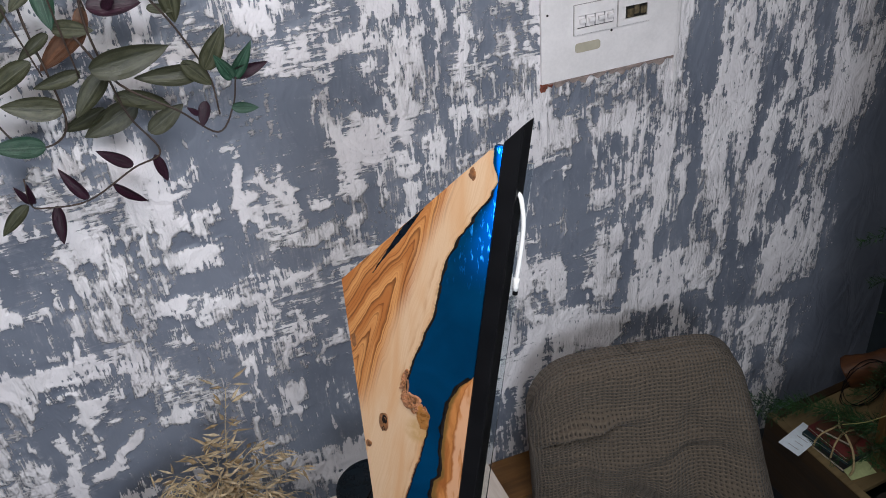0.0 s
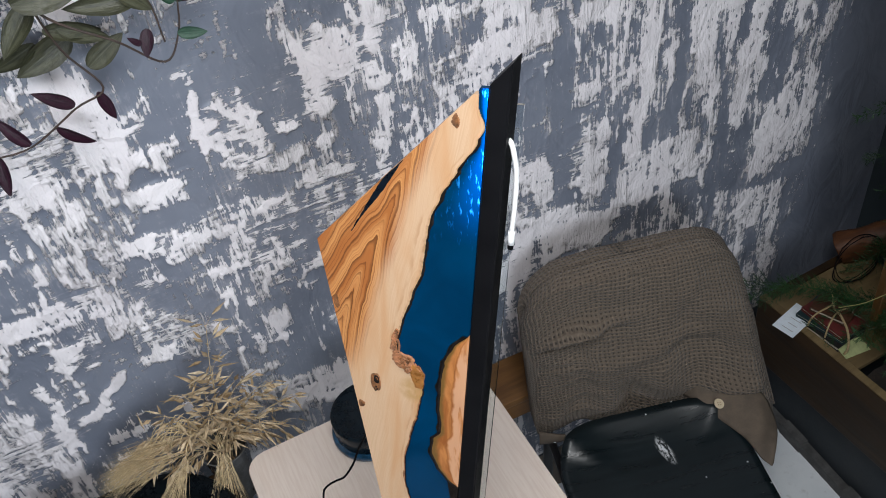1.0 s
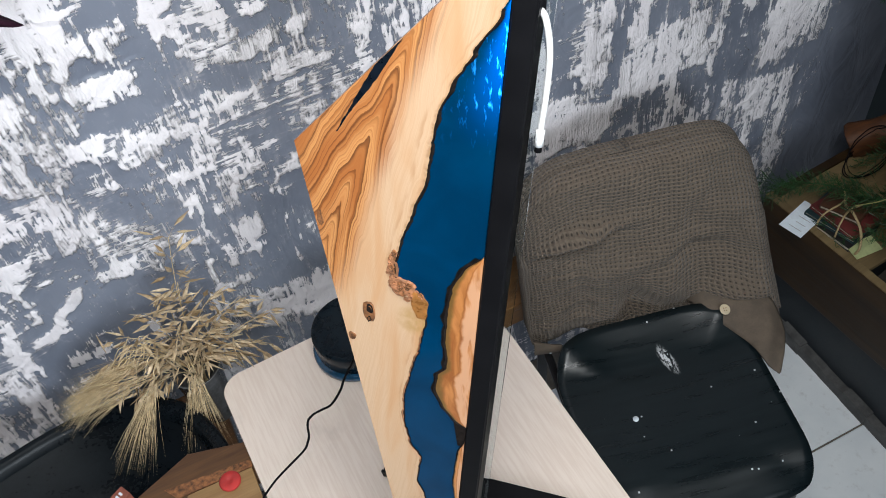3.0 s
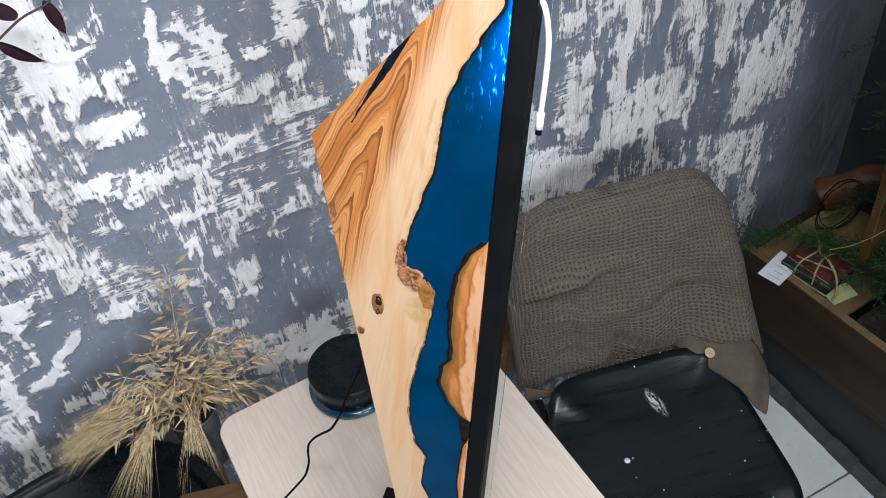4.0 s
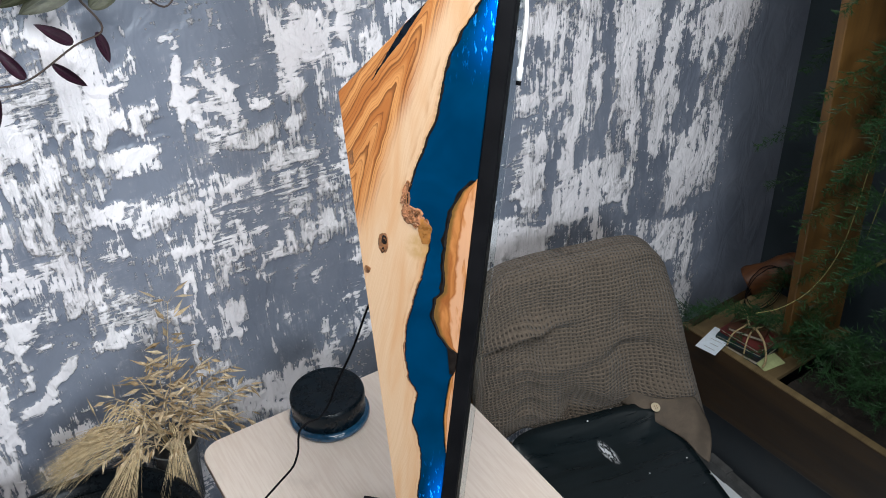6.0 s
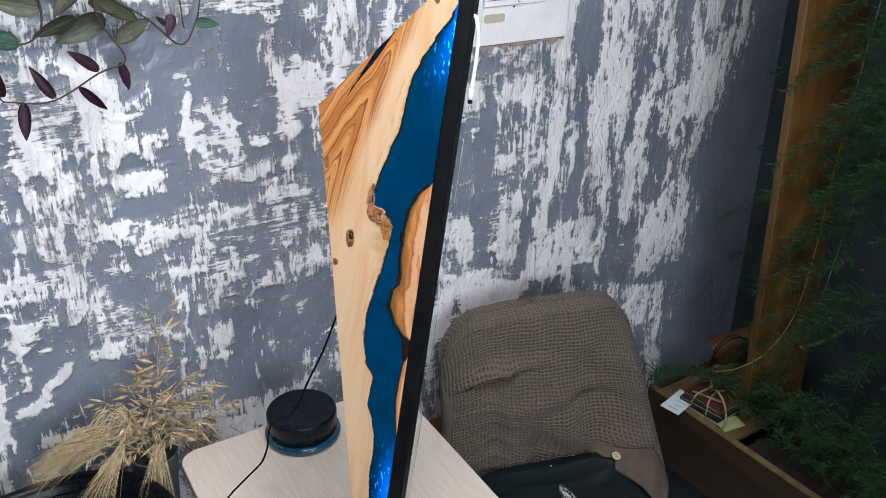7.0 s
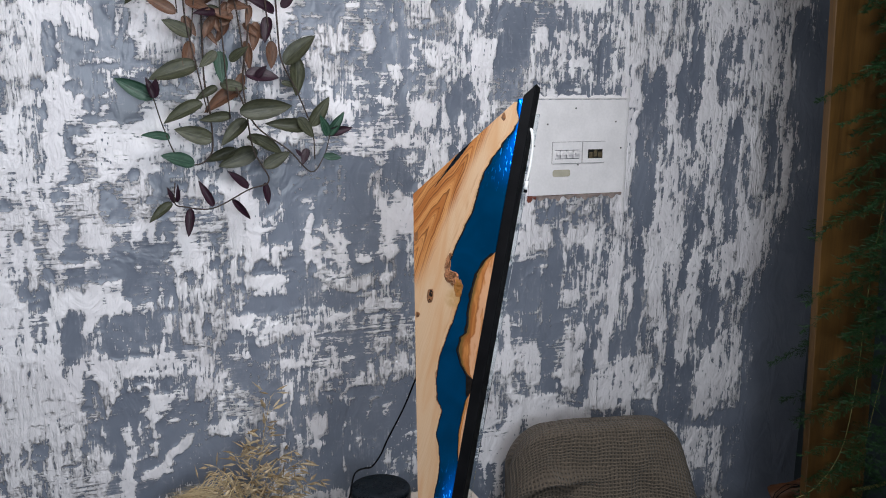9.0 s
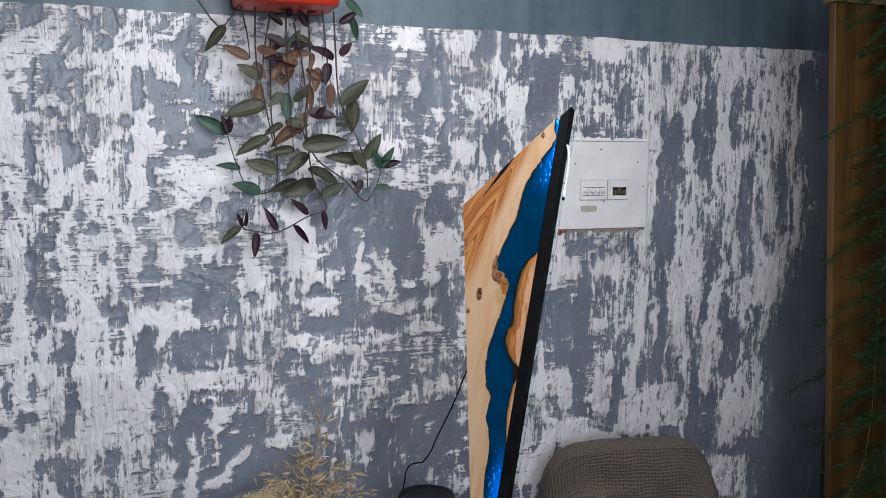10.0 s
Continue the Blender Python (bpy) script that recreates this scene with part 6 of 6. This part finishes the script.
def dried_grasses():
    t = thing("dried_grasses", pose(-0.105, 1.255, 0.70), "bunch of dried oats and barley in a smoky vase", "dried flowers")
    inv = t.matrix_basis.inverted()
    rng = random.Random(11)
    foot = Vector((0, 0, 0.0))
    # one tall oat stalk, and sprays that arch out and droop
    tips = [(0.062, 0.045, 0.305), (0.05, 0.03, 0.22), (0.10, 0.02, 0.17), (0.145, 0.0, 0.155), (0.185, -0.01, 0.10), (0.16, -0.03, 0.055), (0.02, 0.045, 0.19), (-0.03, 0.03, 0.18), (-0.085, 0.01, 0.165), (-0.13, 0.0, 0.13), (-0.15, -0.02, 0.09),
            (-0.05, -0.03, 0.125), (0.07, -0.03, 0.135), (0.01, -0.02, 0.15), (0.11, -0.04, 0.09), (-0.10, -0.04, 0.07), (0.04, -0.045, 0.085), (0.13, 0.02, 0.12)]
    for i, (dx, dy, dz) in enumerate(tips):
        dx, dy = (dx, dy) if i == 0 else (0.86 * dx, 0.86 * dy)
        end = Vector((dx, dy, dz))
        high = 1.0 if i < 2 else 1.25
        line = spline([foot + Vector((rng.uniform(-0.015, 0.015), rng.uniform(-0.015, 0.015), -0.10)), foot + Vector((dx * 0.12, dy * 0.2, 0.02)), Vector((dx * 0.55, dy * 0.6, dz * 0.62 * high)), end], 8)
        part("stalk", tube(line, 0.0011, 5, 1, 0.5, None, True), M_STRAW, t, "", True)
        bm = bmesh.new()
        for k in range(6 if i == 0 else 12):
            s = 0.55 + 0.45 * k / 5 if i == 0 else 0.46 + 0.54 * k / 11
            p = line[min(len(line) - 1, int(s * (len(line) - 1)))]
            for q_side in ((-1, 1, -1, 1) if i == 0 else (-1, 1)):
                along = (line[min(len(line) - 1, int(s * (len(line) - 1)) + 1)] - line[max(0, int(s * (len(line) - 1)) - 1)]).normalized()
                spread = Vector((q_side * rng.uniform(0.2, 1), rng.uniform(-0.9, 0.3), rng.uniform(-0.8, 0.3))).normalized()
                out = (along * rng.uniform(0.5, 1.1) + spread * 0.75).normalized()
                q = p + out * rng.uniform(0.004, 0.024)
                hair(bm, p, q, 0.0004)
                husk(bm, q, out + Vector((0, 0, rng.uniform(-0.7, 0.05))), rng.uniform(0.020, 0.046), rng.uniform(0.0036, 0.0052) if i == 0 else rng.uniform(0.0022, 0.0048), rng)
        part("oat_panicle", bm, M_OAT, t, "drooping pale oat husks", False, "stuff")
    # barley bending west over the tub, and two tufts hanging in front
    for i in range(18):
        k = i / 17
        b = Vector((-0.05 - 0.085 * k + rng.uniform(-0.012, 0.012), -0.03 + rng.uniform(-0.03, 0.03), 0.135 - 0.025 * k + rng.uniform(-0.022, 0.018)))
        a = Vector((b.x * 0.6, b.y * 0.5, 0.150 + rng.uniform(-0.015, 0.01)))
        part("stalk", tube([foot + Vector((0, 0, -0.08)), foot + Vector((-0.008, 0, 0.03)), a, b], 0.0010, 5, 5, 0.7), M_STRAW, t, "", True)
        barley_ear(t, b, Vector((-0.85 + 0.2 * k, 0.10 + rng.uniform(-0.15, 0.1), -0.10 - 0.42 * k)), 0.055, 0.100, 0.26, 40 + i, 40)
    for x0, z0, x1, y1, z1, seed in ((-0.055, 0.120, -0.070, -0.07, -0.115, 70), (-0.054, 0.122, -0.095, -0.075, -0.110, 72), (-0.056, 0.118, -0.125, -0.08, -0.100, 74),
                                     (0.000, 0.092, -0.065, -0.07, -0.155, 71), (0.003, 0.094, -0.040, -0.075, -0.160, 73), (0.008, 0.092, -0.012, -0.075, -0.160, 75)):
        top = Vector((x0, -0.065, z0))
        part("stalk", tube([foot + Vector((0, 0, -0.05)), Vector((x0 * 0.5, -0.02, z0 - 0.01)), Vector((x0 * 0.9, -0.055, z0 + 0.012)), top], 0.0010, 5, 5, 0.8), M_STRAW, t, "", True)
        barley_ear(t, top, Vector((x1, y1, z1)), 0.040, 0.145, 0.17, seed, 30)
    v = thing("vase", pose(-0.105, 1.262, 0.56), "small smoky grey vase holding the dried grasses", "vase")
    part("vessel", lathe([(0.030, 0.0), (0.034, 0.004), (0.040, 0.09), (0.047, 0.155), (0.049, 0.16), (0.046, 0.16), (0.036, 0.09), (0.001, 0.01)], 36), M_VASE, v, "", True)
    return t


dried_grasses()


# ---- planter, books, boards and fern by the east wall ----
def planter():
    t = thing("planter", pose(1.222, 1.245, 0.24, 0, 0, 4.5), "long brown stained wooden planter on the ledge", "planter")
    part("front_board", box(0, 0.022, -2.2, 0, 0.0, 0.21, 0.003), M_PLANTER, t)
    part("end_board", box(0.022, 0.33, -0.022, 0, 0.0, 0.21, 0.003), M_PLANTER, t)
    part("rim_strip", box(0.001, 0.020, -2.2, -0.001, 0.21, 0.214, 0.001), M_PLANTERTOP, t, "worn pale rim")
    part("lid_board", box(0.024, 0.33, -0.29, -0.024, 0.195, 0.208, 0.002), M_PLANTERTOP, t, "worn ochre board")
    soil = bmesh.new()
    sheet(lambda u, v: (0.024 + 0.32 * u, -2.2 + 1.905 * v, 0.165 + 0.018 * noise.noise((u * 6, v * 30, 0)) + 0.01 * noise.noise((u * 20, v * 90, 4))), 16, 80, soil)
    part("soil", soil, M_SOIL, t, "dark potting soil")
    return t


planter()


def book(parent_name, m, w, d, h, cover, label):
    t = thing(parent_name, m, label, "book", "books tied with twine")
    part("cover", box(-w / 2, w / 2, -d / 2, d / 2, 0, 0.0025, 0.0008), cover, t)
    part("cover", box(-w / 2, w / 2, -d / 2, d / 2, h - 0.0025, h, 0.0008), cover, t)
    part("spine", box(-w / 2, -w / 2 + 0.003, -d / 2, d / 2, 0.0025, h - 0.0025), cover, t)
    part("pages", box(-w / 2 + 0.003, w / 2 - 0.004, -d / 2 + 0.004, d / 2 - 0.004, 0.0026, h - 0.0026), M_PAGES, t, "yellowed page block")
    return t


M_BLUECOVER = simple("dark_teal_cover", (0.015, 0.035, 0.04), 0.5, 0.4, 30)
M_REDCOVER = simple("dark_red_cover", (0.10, 0.018, 0.016), 0.5, 0.4, 30)
M_BLACKCOVER = simple("black_cover", (0.015, 0.013, 0.013), 0.4, 0.3, 30)
M_BROWNCOVER = simple("brown_leather_cover", (0.06, 0.024, 0.012), 0.5, 0.4, 40)
M_GREENPAPER = simple("pale_green_card", (0.42, 0.46, 0.22), 0.7, 0.15, 40)
Z = 0.450
book("notebook", pose(1.300, 1.090, Z, 0, 0, -81), 0.135, 0.100, 0.015, M_BLACKCOVER, "black notebook at the bottom of a tied stack")
book("notebook", pose(1.306, 1.092, Z + 0.0152, 0, 0, -76), 0.128, 0.094, 0.011, M_BLUECOVER, "dark teal notebook in a tied stack")
book("notebook", pose(1.310, 1.088, Z + 0.0264, 0, 0, -84), 0.122, 0.088, 0.012, M_REDCOVER, "dark red notebook on a tied stack")
book("notebook", pose(1.316, 1.098, Z + 0.0386, 0, 0, -66), 0.092, 0.070, 0.014, M_BROWNCOVER, "thick brown notebook on top of a tied stack")
card = thing("card", pose(1.300, 1.008, Z + 0.002, 6, 0, -4), "pale green card beside the tied books", "card")
part("sheet", box(-0.034, 0.034, -0.020, 0.020, 0, 0.0012), M_GREENPAPER, card)
tag = thing("paper_tag", pose(1.236, 1.134, Z + 0.0135, 0, -5, 14), "white folded paper tag with faint print", "paper tag")
part("sheet", box(-0.048, 0.046, -0.029, 0.029, 0, 0.0010), M_PAPER, tag)
for k in range(4):
    part("print_bar", box(-0.034 + 0.017 * k, -0.0325 + 0.017 * k, -0.018, 0.012 - 0.006 * (k % 2), 0.0010, 0.0013), M_SHADOW_AND_PRINT, tag)
twine = thing("twine", pose(1.306, 1.092, Z, 0, 0, -80), "jute twine tied round the books", "twine")
for x in (-0.022, 0.026):
    part("loop", tube([(x, -0.053, 0.001), (x, -0.052, 0.028), (x * 0.8, -0.038, 0.050), (x * 0.5, 0.0, 0.056), (x * 0.8, 0.036, 0.050), (x, 0.050, 0.034), (x, 0.053, 0.001)], 0.0024, 6, 5), M_TWINE, twine, "", True)
part("bow", tube([(0.0, 0.0, 0.058), (0.035, -0.03, 0.085), (0.070, -0.045, 0.070), (0.085, -0.050, 0.030), (0.082, -0.052, 0.004)], 0.0030, 6, 6), M_TWINE, twine, "", True)
part("bow", tube([(0.0, 0.0, 0.058), (-0.030, 0.025, 0.078), (-0.062, 0.040, 0.060), (-0.070, 0.045, 0.020)], 0.0026, 6, 6), M_TWINE, twine, "", True)

log = thing("log_piece", pose(1.545, 1.222, 0.446, 0, 0, -30), "orange-brown knotty piece of wood on the planter", "wood piece")
bm = tube([(-0.078, 0.0, 0.040), (-0.05, 0.004, 0.052), (0.0, 0.008, 0.060), (0.05, 0.004, 0.066), (0.095, 0.0, 0.075)], 0.042, 18, 7)
for vert in bm.verts:
    vert.co += 0.020 * noise.noise_vector(vert.co * 11) + 0.006 * noise.noise_vector(vert.co * 40)
part("body", bm, M_CLAY, log, "", True)
wire = thing("wire_coil", pose(1.475, 1.195, 0.452), "loose coil of thin black wire", "wire")
for k in range(3):
    part("loop", tube([(0.062 * math.cos(a + k), 0.034 * math.sin(a + k), 0.045 + 0.042 * math.cos(a + 0.5 * k) + 0.004 * k) for a in [i * 0.7 for i in range(10)]], 0.0013, 6, 4), M_CABLE, wire, "", True)


def boards():
    t = thing("board_screen", pose(1.30, 1.0, 0.41), "upright orange-brown pine boards standing in the planter", "board screen")
    for name, xa, xb, w, y in (("board", 1.345, 1.262, 0.147, 0.0), ("board", 1.496, 1.412, 0.073, 0.012)):
        bm = bmesh.new()
        # bottoms and tops of boards that lean a little to the west
        f = [bm.verts.new((x - 1.30, yy + y, z)) for z, x0 in ((0.0, xa), (1.647, xb)) for x, yy in ((x0, 0), (x0 + w, 0), (x0 + w, 0.022), (x0, 0.022))]
        for ids in ((3, 2, 1, 0), (4, 5, 6, 7), (0, 1, 5, 4), (1, 2, 6, 5), (2, 3, 7, 6), (3, 0, 4, 7)):
            bm.faces.new([f[i] for i in ids])
        bmesh.ops.bevel(bm, geom=bm.edges[:], offset=0.002, segments=1, affect="EDGES")
        part(name, bm, M_POST, t)
    part("cap_strip", box(-0.045, 0.33, -0.004, 0.036, 1.647, 1.662, 0.002), M_PLANTERTOP, t, "pale cap strip")
    part("rail", tube([(0.19, -0.012, 0.235), (0.26, -0.014, 0.232), (0.345, -0.016, 0.24)], 0.0055, 7, 4), M_TWIG, t, "dry twig rail", True)
    return t


boards()


def fern():
    t = thing("fern", pose(1.44, 0.80, 0.41), "feathery dark green asparagus fern trailing over the boards", "fern")
    rng = random.Random(21)
    inv = t.matrix_basis.inverted()
    # arching stems: some low over the soil, some rising in front of the boards and hanging over
    runs = []
    for k in range(30):
        y = 1.06 - 0.018 * k + rng.uniform(-0.03, 0.03)
        runs.append([(1.42, y - 0.08, 0.42), (1.40 + rng.uniform(-0.05, 0.05), y - 0.06, 0.50 + rng.uniform(0, 0.08)), (1.36 + rng.uniform(-0.08, 0.06), y, 0.52 + rng.uniform(-0.02, 0.10)), (1.32 + rng.uniform(-0.09, 0.06), y + rng.uniform(-0.02, 0.06), 0.47 + rng.uniform(-0.01, 0.1))])
    for k in range(34):
        z = 0.72 + k * 0.042 + rng.uniform(-0.03, 0.03)
        x = 1.50 + rng.uniform(-0.03, 0.05)
        y = 0.86 + rng.uniform(-0.08, 0.06)
        runs.append([(x, y, z - 0.04), (x - 0.07, y + 0.03, z + 0.02), (x - 0.14, y + 0.05, z + 0.01 + rng.uniform(-0.02, 0.02)), (x - 0.19 - rng.uniform(0, 0.07), y + 0.08, z - 0.03 - rng.uniform(0, 0.03))])
    for k in range(44):
        z = 1.10 + k * 0.023 + rng.uniform(-0.03, 0.03)
        x = 1.54 + rng.uniform(-0.03, 0.05)
        y = 0.84 + rng.uniform(-0.10, 0.08)
        runs.append([(x, y, z - 0.04), (x - 0.05, y + 0.03, z + 0.02), (x - 0.10, y + 0.05, z + rng.uniform(-0.02, 0.02)), (x - 0.13 - rng.uniform(0, 0.06), y + 0.07, z - 0.03 - rng.uniform(0, 0.03))])
    # the dense mass behind and beside the boards
    for k in range(46):
        z = 0.50 + k * 0.034 + rng.uniform(-0.03, 0.03)
        x = 1.62 - rng.uniform(0, 0.06)
        y = 0.90 + rng.uniform(-0.22, 0.30)
        runs.append([(x, y, z - 0.05), (x - 0.05, y - 0.02, z + 0.02), (x - 0.10, y - 0.03, z + rng.uniform(-0.02, 0.03)), (x - 0.15 - rng.uniform(0, 0.06), y + rng.uniform(-0.05, 0.05), z - 0.03 - rng.uniform(0, 0.04))])
    for k in range(5):
        runs.append([(1.50, 1.0, 0.50), (1.36, 1.06, 0.53), (1.27, 1.16, 0.54), (1.18 - 0.02 * k, 1.20 + 0.02 * k, 0.49 + 0.015 * k)])
    needles = bmesh.new()
    for line in runs:
        path = spline(line, 14)
        part("frond_stem", tube([inv @ p for p in path[::3]], 0.0011, 4, 1, 0.4, None, True), M_FERN, t)
        for i in range(6, len(path)):
            p = path[i]
            d = (path[i] - path[i - 1]).normalized()
            for s in (-1, 1):
                if rng.random() < 0.25:
                    continue
                across = (d.cross(Vector((rng.uniform(-0.4, 0.4), rng.uniform(-0.4, 0.4), 1))).normalized() * s + d * 0.6).normalized()
                reach = 0.055 * (1 - 0.75 * (i / len(path)) ** 2) * rng.uniform(0.6, 1.1)
                for q in range(13):
                    a = p + across * reach * q / 13
                    w = Vector((rng.uniform(-1, 1), rng.uniform(-1, 1), rng.uniform(-0.6, 0.8))).normalized()
                    b = a + (w * 0.8 + across * 0.6) * rng.uniform(0.008, 0.015)
                    n = w.cross(across)
                    n = n.normalized() * 0.0009 if n.length > 1e-5 else Vector((0.0009, 0, 0))
                    v = [needles.verts.new(inv @ c) for c in (a - n, a + n, b)]
                    needles.faces.new(v)
    part("needles", needles, M_FERN, t, "fine dark green needles", False, "stuff")
    # a dry runner hanging across the boards
    part("runner", tube([inv @ Vector(p) for p in ((1.43, 0.93, 1.62), (1.41, 0.94, 1.25), (1.415, 0.95, 0.98), (1.39, 0.95, 0.80), (1.33, 0.96, 0.70), (1.26, 0.98, 0.66), (1.20, 1.0, 0.655))], 0.0011, 5, 8), M_TWIG, t, "dry yellow-green runner", True)
    part("runner", tube([inv @ Vector(p) for p in ((1.50, 0.92, 1.5), (1.49, 0.93, 1.1), (1.46, 0.94, 0.8))], 0.0012, 5, 8), M_TWIG, t, "dry runner", True)
    return t


fern()

# ---- floor tiles ----
tile_bm = box(-0.2275, 0.2275, -0.2275, 0.2275, -0.006, 0.0, 0.0015, 1)
tile_me = bpy.data.meshes.new("tile")
tile_bm.to_mesh(tile_me)
tile_bm.free()
tile_me.materials.append(M_TILE)
for i in range(7):
    for j in range(8):
        cx, cy = 1.055 - 0.46 * i, 1.034 - 0.46 * j
        x0, y0 = max(cx - 0.2275, WEST_X + 0.002), max(cy - 0.2275, SOUTH_Y + 0.002)
        if cx + 0.2275 - x0 < 0.02 or cy + 0.2275 - y0 < 0.02:
            continue
        ob = new("tile", tile_me)
        ob.parent = floor
        ob.matrix_basis = Matrix.Translation(((x0 + cx + 0.2275) / 2, (y0 + cy + 0.2275) / 2, 0.0)) @ Matrix.Diagonal(((cx + 0.2275 - x0) / 0.455, (cy + 0.2275 - y0) / 0.455, 1, 1))
